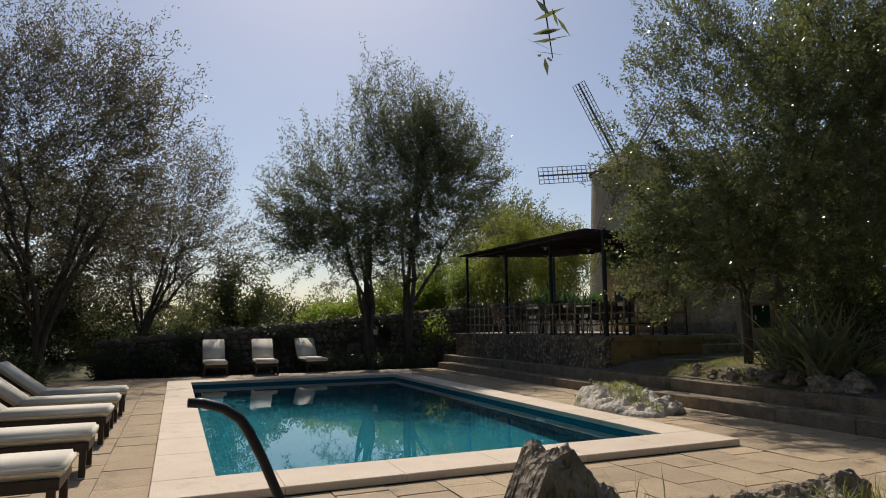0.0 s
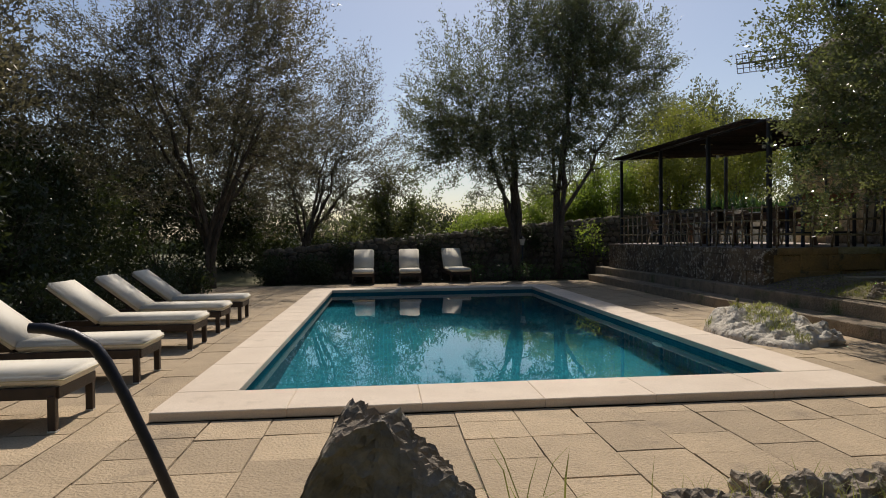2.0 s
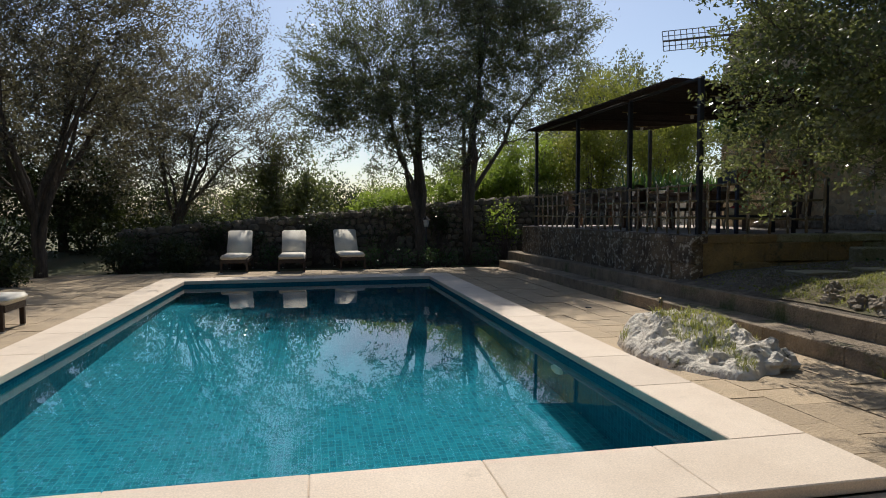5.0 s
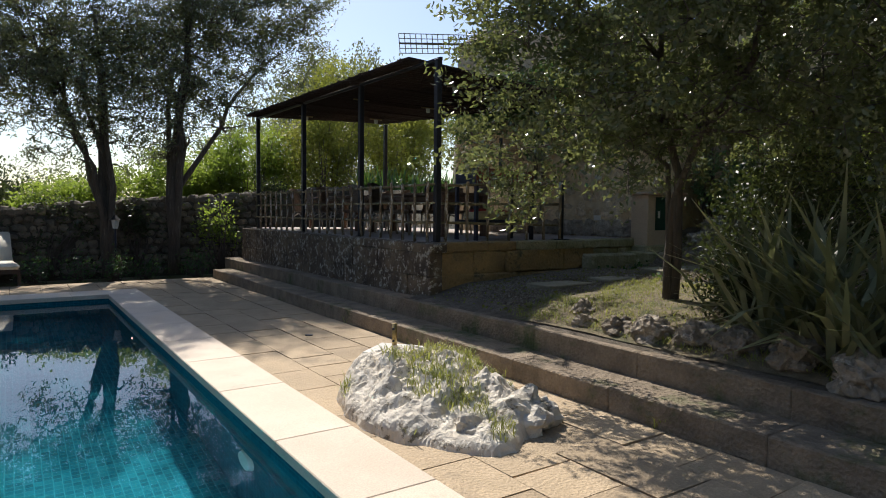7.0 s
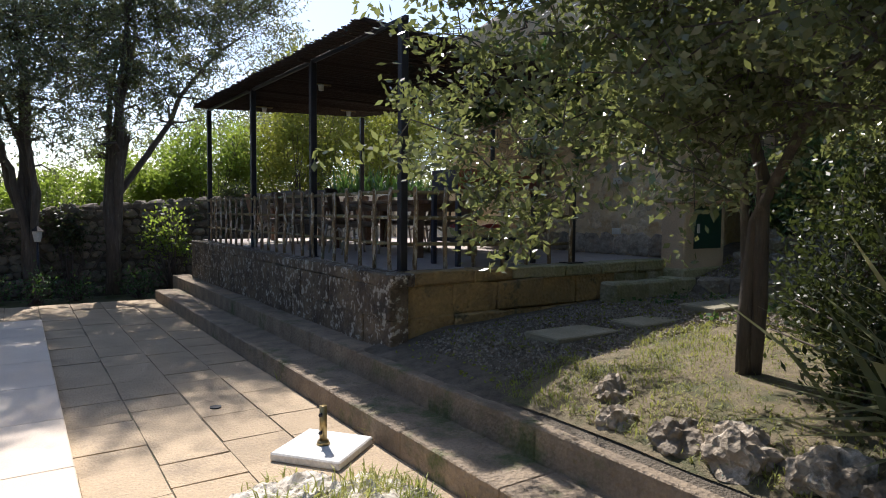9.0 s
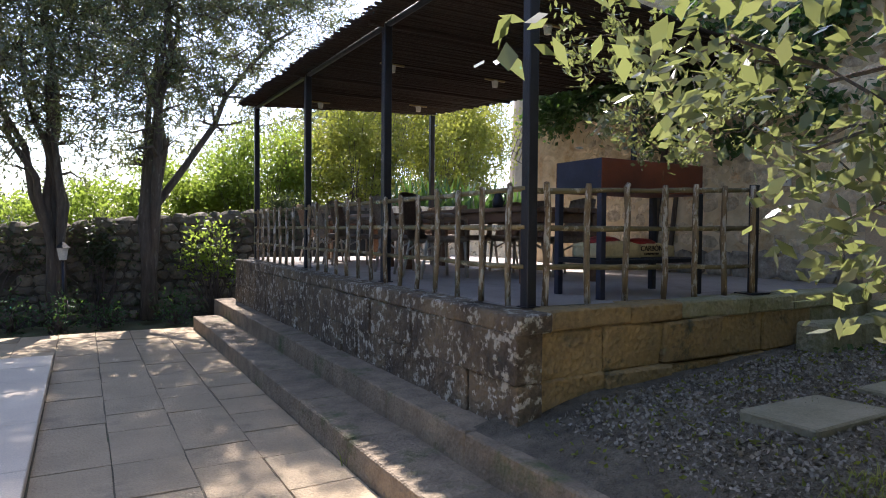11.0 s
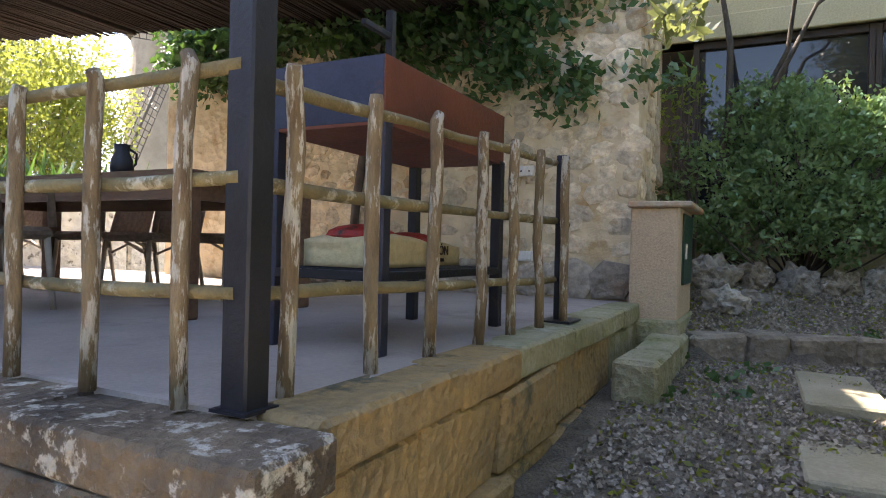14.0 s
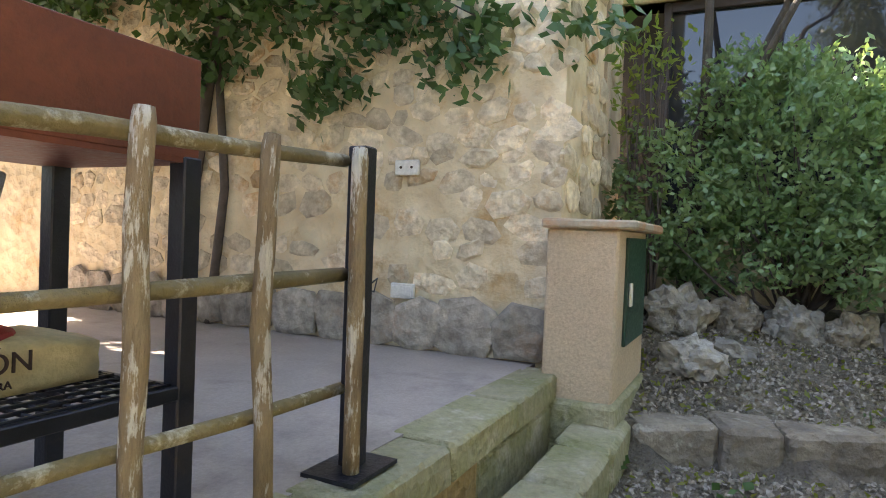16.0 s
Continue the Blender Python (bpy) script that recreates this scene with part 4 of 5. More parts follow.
def wicker_chair():
    """A woven armchair on pale cane legs, facing +x, its base at the origin."""
    c = thing("wicker_chair", "brown woven wicker chair with pale cane legs", "chair", "chairs round the tables")
    part("seat", boxed(-0.24, 0.25, -0.25, 0.25, 0.38, 0.45, 0.025), M_WICKER, c)
    bm = bmesh.new()
    verts = []
    for zi in range(7):
        for yi in range(9):
            y = -0.25 + 0.5 * yi / 8
            z = 0.42 + 0.46 * zi / 6
            verts.append(bm.verts.new((-0.24 - 0.12 * zi / 6 - 0.05 * (1 - (y / 0.25) ** 2), y * (1 - 0.08 * (zi / 6) ** 2), z + (0.03 * (1 - (y / 0.25) ** 2) if zi == 6 else 0))))
    for zi in range(6):
        for yi in range(8):
            i = zi * 9 + yi
            bm.faces.new((verts[i], verts[i + 1], verts[i + 10], verts[i + 9]))
    bmesh.ops.solidify(bm, geom=bm.faces[:], thickness=0.03)
    part("backrest", bm, M_WICKER, c, smooth=True)
    for s in (-1, 1):
        tubes("arm", [([(-0.28, s * 0.26, 0.66), (0.0, s * 0.29, 0.67), (0.2, s * 0.28, 0.63), (0.22, s * 0.27, 0.45)], [0.022] * 4)], M_WICKER, c, 8)
        tubes("leg", [([(0.22, s * 0.22, 0.4), (0.25, s * 0.24, 0.0)], [0.018, 0.016])], M_BAMBOO, c, 8)
        tubes("leg", [([(-0.22, s * 0.22, 0.4), (-0.30, s * 0.24, 0.0)], [0.018, 0.016])], M_BAMBOO, c, 8)
        tubes("brace", [([(-0.24, s * 0.22, 0.30), (-0.05, s * 0.22, 0.38)], [0.012, 0.012])], M_BAMBOO, c, 6)
    tubes("brace", [([(-0.25, -0.22, 0.28), (-0.25, 0, 0.36), (-0.25, 0.22, 0.28)], [0.012] * 3)], M_BAMBOO, c, 6)
    return c


first = wicker_chair()
first.matrix_basis = pose(7.13, 12.25, DECK_Z, 0, 0, 4)
for x, y, a in ((7.08, 11.4, -3), (7.12, 13.75, 2), (7.1, 14.5, -4), (7.13, 15.3, 3), (8.52, 11.1, 178), (8.52, 11.9, 184), (8.52, 12.5, 180), (8.52, 13.9, 176), (8.52, 14.7, 182), (8.52, 15.4, 180)):
    copy_thing(first, pose(x, y, DECK_Z, 0, 0, a))
jug = thing("jug", "dark pottery jug standing on the table", "jug")
bm = bmesh.new()
prof = [(0.0, 0.0), (0.05, 0.0), (0.065, 0.05), (0.06, 0.1), (0.038, 0.15), (0.045, 0.19), (0.0, 0.185)]
rings = [[bm.verts.new((r * math.cos(k * math.pi / 8), r * math.sin(k * math.pi / 8), z)) for k in range(16)] for r, z in prof[1:-1]]
for a, b in zip(rings[:-1], rings[1:]):
    for k in range(16):
        bm.faces.new((a[k], a[(k + 1) % 16], b[(k + 1) % 16], b[k]))
bm.faces.new(rings[0][::-1])
bm.faces.new(rings[-1])
part("vessel", bm, M_IRON, jug, smooth=True)
tubes("handle", [([(0.05, 0, 0.17), (0.095, 0, 0.15), (0.09, 0, 0.09), (0.06, 0, 0.06)], [0.008] * 4)], M_IRON, jug, 6)
jug.matrix_basis = pose(7.6, 11.0, DECK_Z + 0.745)

# planter wall beyond the deck
plw = thing("planter_wall", "low pale planter wall beyond the deck", "planter", kind="structure")
for a, b in runs_of(9.2, 15.0, 0.6, rb):
    part("stone_block", boxed(a + 0.01, b - 0.01, 17.0, 17.4, 0.0, 2.15 + rb.uniform(-0.03, 0.03), 0.04, 0.02, rb), M_LIME, plw)

# ---- loungers ----
def lounger(angle, label):
    """A sun lounger lying along -x from its foot at the origin."""
    l = thing("sun_lounger", label, "sun lounger", "sun loungers by the pool")
    W, LEN, HINGE = 0.31, 1.95, 1.22
    for s in (-1, 1):
        part("side_rail", boxed(-LEN, -0.02, s * W - 0.02, s * W + 0.02, 0.255, 0.345, 0.005), M_WOODDK, l)
        for x in (-0.05, -1.55):
            part("leg", boxed(x - 0.03, x + 0.03, s * W - 0.027, s * W + 0.027, 0.0, 0.28, 0.004), M_WOODDK, l)
            part("foot_cap", boxed(x - 0.032, x + 0.032, s * W - 0.029, s * W + 0.029, 0.0, 0.014), M_WHITE, l)
    part("end_rail", boxed(-0.03, 0.0, -W, W, 0.255, 0.345, 0.004), M_WOODDK, l)
    part("end_rail", boxed(-LEN, -LEN + 0.03, -W, W, 0.255, 0.345, 0.004), M_WOODDK, l)
    for k in range(9):
        x = -0.08 - 0.135 * k
        part("slat", boxed(x - 0.05, x, -W + 0.02, W - 0.02, 0.332, 0.347), M_WOODDK, l)
    bm = boxed(-HINGE + 0.004, 0.03, -W - 0.01, W + 0.01, 0.347, 0.455)
    bmesh.ops.bevel(bm, geom=bm.edges[:], offset=0.028, segments=3, affect="EDGES")
    cu = part("seat_cushion", bm, M_CUSH, l, "cream canvas seat cushion", smooth=True)
    part("piping", boxed(-HINGE + 0.02, 0.033, -W - 0.013, W + 0.013, 0.396, 0.403, 0.003), M_PIPING, cu, "yellowed piping")
    back_m = pose(-HINGE, 0, 0.347, 0, angle, 0)
    bm = boxed(-0.82, -0.01, -W - 0.01, W + 0.01, 0.002, 0.11)
    bmesh.ops.bevel(bm, geom=bm.edges[:], offset=0.028, segments=3, affect="EDGES")
    bm.transform(back_m)
    bc = part("back_cushion", bm, M_CUSH, l, "cream canvas back cushion", smooth=True)
    bm = boxed(-0.80, -0.02, -W - 0.013, W + 0.013, 0.047, 0.054, 0.003)
    bm.transform(back_m)
    part("piping", bm, M_PIPING, bc, "yellowed piping")
    bm = boxed(-0.82, 0, -W + 0.03, W - 0.03, -0.02, 0.0)
    bm.transform(back_m)
    part("back_frame", bm, M_WOODDK, l)
    return l


lo = lounger(38, "dark wooden sun lounger with a cream cushion on the terrace")
lo.matrix_basis = pose(-3.56, 2.66, 0)
for x, y, a in ((-3.55, 4.27, 1), (-3.56, 6.13, -1), (-3.57, 7.55, 0), (-3.55, 8.92, 1)):
    copy_thing(lo, pose(x, y, 0, 0, 0, a))
far = lounger(52, "wooden sun lounger with raised cream back against the wall")
far.matrix_basis = pose(-1.7, 16.32, 0, 0, 0, -90)
for x, y, a in ((-0.28, 16.2, -91), (1.3, 16.6, -85)):
    copy_thing(far, pose(x, y, 0, 0, 0, a))

# ---- small things on the terrace ----
ub = thing("umbrella_base", "white concrete umbrella base with a brass tube", "umbrella base")
part("slab", boxed(-0.27, 0.27, -0.27, 0.27, 0, 0.06, 0.01), M_CONC, ub)
tubes("tube", [([(0, 0, 0.06), (0, 0, 0.34)], [0.028, 0.028])], M_BRASS, ub, 12)
tubes("collar", [([(0, 0, 0.06), (0, 0, 0.09)], [0.05, 0.04])], M_BRASS, ub, 12)
for z in (0.16, 0.29):
    tubes("knob", [([(-0.025, 0, z), (-0.06, -0.01, z)], [0.008, 0.014])], M_IRON, ub, 8)
ub.matrix_basis = pose(4.93, 7.52, 0, 0, 0, 38)

rail = thing("handrail", "dark weathered handrail tube bending down to the ground", "handrail")
tubes("rail_tube", [([(-2.73, 0.40, 1.06), (-2.66, 0.41, 1.055), (-2.55, 0.43, 1.02), (-2.46, 0.45, 0.955), (-2.41, 0.45, 0.88), (-2.33, 0.45, 0.72), (-2.2, 0.45, 0.42), (-2.02, 0.45, -0.03)],
                     [0.024, 0.027, 0.027, 0.029, 0.029, 0.027, 0.027, 0.027])], M_IRON, rail, 12)
seat(rail, (-2.05, 0.45, 0))

# garden lamp by the wall
gl = thing("garden_lamp", "small black lantern on a short post", "lamp")
tubes("post", [([(0, 0, 0), (0, 0, 1.06)], [0.025, 0.02])], M_IRON, gl, 8)
bm = bmesh.new()
bmesh.ops.create_cone(bm, cap_ends=True, segments=6, radius1=0.06, radius2=0.1, depth=0.2, matrix=Matrix.Translation((0, 0, 1.17)))
part("lantern", bm, M_GLASSDK, gl, "clear glass lantern")
bm = bmesh.new()
bmesh.ops.create_cone(bm, cap_ends=True, segments=6, radius1=0.13, radius2=0.02, depth=0.1, matrix=Matrix.Translation((0, 0, 1.32)))
part("hood", bm, M_IRON, gl)
gl.matrix_basis = pose(3.45, 17.6, 0.05)

# drain in the paving
dr = thing("floor_drain", "small dark drain cover set in the paving", "drain")
bm = bmesh.new()
bmesh.ops.create_cone(bm, cap_ends=True, segments=16, radius1=0.05, radius2=0.05, depth=0.012, matrix=Matrix.Translation((0, 0, 0.004)))
part("cover", bm, M_IRON, dr)
dr.matrix_basis = pose(4.55, 9.0, 0.0)

# ---- rocks ----
def boulder(name, x, y, z, rx, ry, rz, seed, material, label, turn=0, rough=0.35, cuts=4, freq=1.6, group=""):
    ob = rock_mesh(name, rx, ry, rz, seed, material, None, rough, cuts, freq)
    ob.matrix_basis = pose(x, y, z, 0, 0, turn)
    return tagged(ob, label, "rock", group)


isl = thing("rock_outcrop", "white pitted limestone outcrop with grass in its cracks", "rock")
verts, faces, n = [], [], 120
for j in range(n):
    for i in range(n):
        u, v = 2 * i / (n - 1) - 1, 2 * j / (n - 1) - 1
        x, y = 4.27 + 0.98 * u, 5.75 + 1.32 * v
        r2 = ((x - 4.25 - 0.12 * v) / 0.70) ** 2 + ((y - 5.72) / 1.08) ** 2
        r2 += 0.35 * noise.noise(Vector((x * 1.7, y * 1.7, 3)))
        env = max(0, 1 - r2) ** 0.45 * (0.62 + 0.38 * (v + 1) / 2 * 1.25)
        p = Vector((x, y, 0))
        crag = 0.55 * abs(noise.noise(p * 3.3)) + 0.26 * abs(noise.noise(p * 7.5)) + 0.16 * abs(noise.noise(p * 16)) + 0.08 * abs(noise.noise(p * 33))
        verts.append((x + 0.05 * noise.noise(p * 5), y + 0.05 * noise.noise(p * 5 + Vector((9, 0, 0))), env * (0.33 + 0.16 * noise.noise(p * 1.4) + 0.10 * max(0, v) + 0.36 * crag) - 0.015))
faces = [(j * n + i, j * n + i + 1, (j + 1) * n + i + 1, (j + 1) * n + i) for j in range(n - 1) for i in range(n - 1)
         if max(verts[q][2] for q in (j * n + i, j * n + i + 1, (j + 1) * n + i + 1, (j + 1) * n + i)) > -0.01]
raw("outcrop", verts, faces, M_LIME, isl)
for k, (x, y, r) in enumerate(((4.58, 5.0, 0.22), (4.1, 4.98, 0.15), (3.8, 5.5, 0.15), (4.72, 5.5, 0.17))):
    ob = rock_mesh("boulder", r, r * 0.85, r * 0.75, 20 + k, M_LIME, isl, 0.5, 4, 1.9)
    ob.location = (x, y, 0.0 if r < 0.25 else 0.02)
top = [v for v in verts if v[2] > 0.06]
rg = np.random.default_rng(21)
pick = np.array([top[i] for i in rg.choice(len(top), 2900)])
pick = pick[[noise.noise(Vector(p) * 2.2) > 0.04 for p in pick]]
seat(isl, (4.27, 5.75, 0))
gr = quads("grass_tuft", blades(pick, 0.11, 0.008, rg, 0.8, 0.7), L_GRASS)
tagged(gr, "green and straw grass growing on the outcrop", "grass", kind="stuff")

bm = bmesh.new()
bmesh.ops.create_cube(bm, size=1)
bmesh.ops.subdivide_edges(bm, edges=bm.edges[:], cuts=38, use_grid_fill=True)
for v in bm.verts:
    u, w, h = v.co.x + 0.5, v.co.y, v.co.z + 0.5
    top = 0.86 - 0.62 * max(u - 0.32, 0) ** 1.15 - 1.3 * max(0.17 - u, 0)
    p = Vector((u * 2.2, w * 2.0, h * 2.6))
    crag = 0.10 * noise.noise(p * 1.5) + 0.05 * noise.noise(p * 4) + 0.035 * abs(noise.noise(p * 9)) + 0.04 * abs(noise.noise(p * 14)) + 0.02 * noise.noise(p * 24)
    x = -1.36 + 0.66 * u - 0.05 * (1 - h) + 0.10 * u * (1 - h)
    v.co = Vector((x + crag * 0.55, -0.62 + w * (0.46 - 0.22 * h) + crag * 0.5, -0.03 + h * top + crag * (0.2 + 0.6 * h)))
tagged(part("boulder", bm, M_ROCK), "tall pitted brown rock with a jagged sloping top", "rock")
rg2 = np.random.default_rng(31)
for k in range(9):
    x = 0.42 + 0.24 * k + rg2.uniform(-0.05, 0.05)
    boulder("boulder", x, 0.34 + rg2.uniform(-0.10, 0.12) + 0.01 * k, -0.03, rg2.uniform(0.11, 0.2), rg2.uniform(0.1, 0.17), rg2.uniform(0.09, 0.17), 40 + k, M_ROCK, "rough bordering rock at the terrace edge", k * 40, 0.5, 4, 1.9, "border rocks")
for k, (x, y, r) in enumerate(((6.10, 5.85, 0.11), (6.12, 5.45, 0.14), (6.14, 5.1, 0.17), (6.2, 4.7, 0.17), (6.2, 4.3, 0.18), (6.2, 3.85, 0.2), (6.05, 3.35, 0.2), (6.35, 6.1, 0.12), (6.12, 2.9, 0.2))):
    boulder("boulder", x, y, ground_height(x, y) - 0.03, r, r * 0.9, r * 0.85, 60 + k, M_ROCK, "rough limestone edging the planted bed", k * 33, 0.5, 4, 1.8, "planter edge rocks")
for k in range(11):
    y = 8.15 - 0.36 * k
    x = 11.93 + 0.05 * k + rg2.uniform(-0.08, 0.08)
    r = rg2.uniform(0.14, 0.19)
    boulder("boulder", x, y, ground_height(x, y) - 0.04, r, r, r * 1.15, 80 + k, M_GREYROCK if k % 2 == 0 else M_ROCK, "rough boulder lining the shrub bed", k * 47, 0.5, 4, 1.7, "shrub bed rocks")
boulder("boulder", 11.2, 8.0, ground_height(11.2, 8) - 0.04, 0.2, 0.16, 0.14, 97, M_GREYROCK, "pale flat limestone boulder on gravel", 10, 0.5, 4, 1.8)
boulder("boulder", 11.5, 7.78, ground_height(11.5, 7.78) - 0.03, 0.12, 0.09, 0.08, 98, M_GREYROCK, "small pale stone on gravel", 70, 0.5, 3, 1.8)

# stepping stones
for x0, x1, y0, y1 in ((9.03, 10.1, 7.1, 7.5), (7.98, 8.9, 7.16, 7.56), (6.95, 7.7, 7.2, 7.65), (11.3, 12.1, 6.15, 6.6)):
    z = ground_height((x0 + x1) / 2, (y0 + y1) / 2)
    ob = part("stepping_stone", boxed(-(x1 - x0) / 2, (x1 - x0) / 2, -(y1 - y0) / 2, (y1 - y0) / 2, -0.05, 0.022, 0.012, 0.012, rg2), M_SLAB)
    ob.location = ((x0 + x1) / 2, (y0 + y1) / 2, z)
    tagged(ob, "pale mossy stepping stone set in gravel", "stepping stone", "stepping stones")

# ---- trees ----
grow("olive_tree", (3.35, 18.02, 0.05), [(2.0, 18.1, 5.6, 2.4, 2.0, 3.0), (3.7, 18.2, 8.3, 1.6, 1.6, 3.2), (0.9, 18.2, 5.0, 1.6, 1.4, 2.2), (3.0, 17.6, 4.4, 2.4, 1.9, 1.9)],
     7, L_OLIVE, "wild olive tree with several slender forked trunks", 1950, 32, (0.105, 0.030), 101, 0.34, 0.10, 1.3, gaps=0.24, hollow=0.25)
grow("olive_tree", (4.78, 18.06, 0.05), [(6.3, 18.2, 6.6, 2.4, 2.0, 3.2), (4.9, 18.4, 5.2, 2.2, 1.9, 2.6), (8.0, 18.2, 7.2, 1.1, 0.9, 2.0), (5.4, 18.0, 8.2, 1.2, 1.2, 2.3), (5.2, 17.6, 8.3, 1.9, 1.6, 2.2), (6.6, 17.7, 7.6, 1.5, 1.4, 1.8)],
     5, L_OLIVE, "wild olive tree with a dark wide forked trunk", 2400, 32, (0.105, 0.030), 102, 0.34, 0.115, 2.0, gaps=0.25, hollow=0.25)
grow("olive_tree", (-6.1, 16.3, -0.1), [(-7.0, 15.6, 5.4, 3.2, 2.8, 3.6), (-9.2, 14.8, 5.0, 2.5, 2.4, 3.2), (-4.4, 16.4, 5.4, 2.4, 2.2, 3.3), (-6.2, 15.8, 8.2, 2.4, 2.2, 2.3), (-4.0, 14.6, 7.4, 1.7, 1.8, 2.0)],
     9, L_DRYOL, "spreading grey-leaved olive tree with bare twigs", 2700, 32, (0.105, 0.030), 103, 0.38, 0.11, 1.5, gaps=0.24, hollow=0.25)
grow("olive_tree", (-3.9, 20.6, -0.1), [(-3.0, 21.0, 4.2, 2.2, 1.8, 2.9), (-2.1, 21.3, 6.4, 1.2, 1.1, 2.2), (-4.8, 20.8, 4.2, 1.9, 1.6, 2.9), (-1.0, 21.6, 3.8, 1.4, 1.2, 2.0)],
     7, L_DRYOL, "thin grey olive tree behind the stone wall", 1300, 30, (0.11, 0.031), 104, 0.38, 0.09, 1.3, gaps=0.26, hollow=0.25)
grow("olive_tree", (-10.5, 12.0, -0.1), [(-10.8, 12.0, 5.0, 2.6, 2.6, 3.3), (-9.8, 9.5, 4.4, 2.0, 2.2, 2.6)], 5, L_DRYOL, "grey olive tree beside the dark hedge", 1200, 26, (0.15, 0.05), 105, 0.36, 0.14, 2.0, gaps=0.32)
grow("olive_tree", (-7.6, 22.0, -0.1), [(-7.6, 22.5, 4.4, 2.6, 2.0, 3.2), (-10.5, 21.0, 4.6, 2.4, 2.0, 3.2)], 5, L_DRYOL, "grey olive tree at the far garden edge", 1000, 26, (0.16, 0.055), 113, 0.4, 0.13, 1.8, gaps=0.3)
grow("holm_oak", (7.2, 5.67, 0.5), [(7.2, 5.8, 3.2, 2.0, 0.95, 1.3), (6.0, 5.3, 3.2, 1.1, 1.3, 1.5), (8.4, 4.4, 3.7, 2.3, 1.9, 2.1), (7.0, 3.4, 4.3, 2.2, 1.9, 2.4), (5.3, 6.1, 2.15, 0.65, 0.6, 0.75),
                                      (8.6, 5.0, 6.2, 2.5, 2.0, 1.8), (6.9, 2.4, 6.2, 2.1, 2.0, 2.6), (9.6, 5.2, 3.0, 1.3, 1.2, 1.6), (6.7, 6.15, 4.2, 1.2, 0.7, 1.4), (7.7, 6.3, 4.4, 1.2, 0.6, 1.5), (6.8, 5.9, 2.5, 1.0, 0.6, 0.7), (5.35, 6.2, 4.2, 0.9, 0.9, 1.9), (6.3, 5.7, 6.6, 1.2, 1.4, 1.5), (7.8, 6.5, 2.9, 0.9, 0.6, 0.6)],
     2, L_OAK, "dense evergreen oak overhanging the steps", 4900, 46, (0.062, 0.030), 106, 0.23, 0.055, 1.5, gaps=0.2, twig=0.006)
grow("holm_oak", (7.28, 5.72, 0.5), [(6.55, 7.92, 2.25, 0.55, 0.2, 0.25), (7.0, 7.7, 2.5, 0.4, 0.3, 0.25), (6.0, 7.75, 2.55, 0.3, 0.2, 0.2)], 1, L_OAK, "slim young oak stem with a drooping leafy branch", 60, 30, (0.046, 0.019), 107, 0.13, 0.03, 2.0, gaps=0.0, twig=0.004)
grow("olive_tree", (9.6, -1.5, 0.3), [(9.0, -1.0, 5.4, 2.8, 2.6, 3.6), (10.8, 0.5, 5.0, 2.2, 2.2, 3.0), (8.0, 0.5, 7.4, 2.0, 2.0, 2.6)], 4, L_OAK, "tall evergreen oak beside the terrace", 1500, 34, (0.10, 0.046), 108, 0.34, 0.15, 2.0, gaps=0.2)
grow("tree", (12.5, 8.1, 1.2), [(12.4, 8.0, 5.6, 1.0, 1.0, 0.8), (12.0, 7.0, 5.6, 1.0, 1.2, 0.7)], 3, L_BRIGHT, "bare grey stems rising before the window", 50, 40, (0.075, 0.04), 109, 0.3, 0.06, 1.2)
# Unseen oaks added behind and to the left, to cut down the sky light.
for k, (x, y) in enumerate(((-9.5, -5.0), (-5.5, -9.5), (-1.0, -10.5), (3.6, -9.5), (8.0, -7.5), (-13.0, 0.5), (-14.0, 6.0))):
    grow("holm_oak", (x, y, -0.1), [(x, y, 4.2, 2.9, 2.6, 3.9), (x + 1.0, y, 7.2, 2.0, 2.0, 2.0)], 3, L_HEDGE, "unseen evergreen oak added to block sky light", 420, 26, (0.34, 0.2), 120 + k, 0.45, 0.16, 1.6, gaps=0.1)

grow("tree", (12.6, 26.5, 0.2), [(12.2, 26.5, 5.6, 2.0, 1.6, 2.4), (14.6, 27.0, 6.2, 1.9, 1.6, 2.3), (16.8, 27.2, 5.6, 1.9, 1.5, 2.0)], 5, L_OLIVE, "tall green tree on the slope behind the pergola", 900, 30, (0.16, 0.07), 131, 0.42, 0.14, 1.6, gaps=0.18)

# a single twig that hangs into view from an olive above the start
twig = thing("olive_twig", "olive twig with a few narrow leaves hanging overhead", "twig")
TB = Vector((-1.47, -1.22, 2.50))
tubes("stem", [([tuple(TB + Vector((0.05, 0.2, 0.75))), tuple(TB + Vector((0.03, 0.1, 0.3))), tuple(TB)], [0.006, 0.004, 0.002])], M_TWIG, twig, 5)
rt = np.random.default_rng(77)
pts = np.array([TB + Vector((0, 0, 0.016 * k)) for k in range(13)])
quads("leaves", leaf_quads(pts + rt.normal(0, 0.03, (13, 3)), 0.115, 0.02, rt, None, 0, 0.2), L_OLIVE, twig)
seat(twig, tuple(TB + Vector((0.05, 0.2, 0.75))))

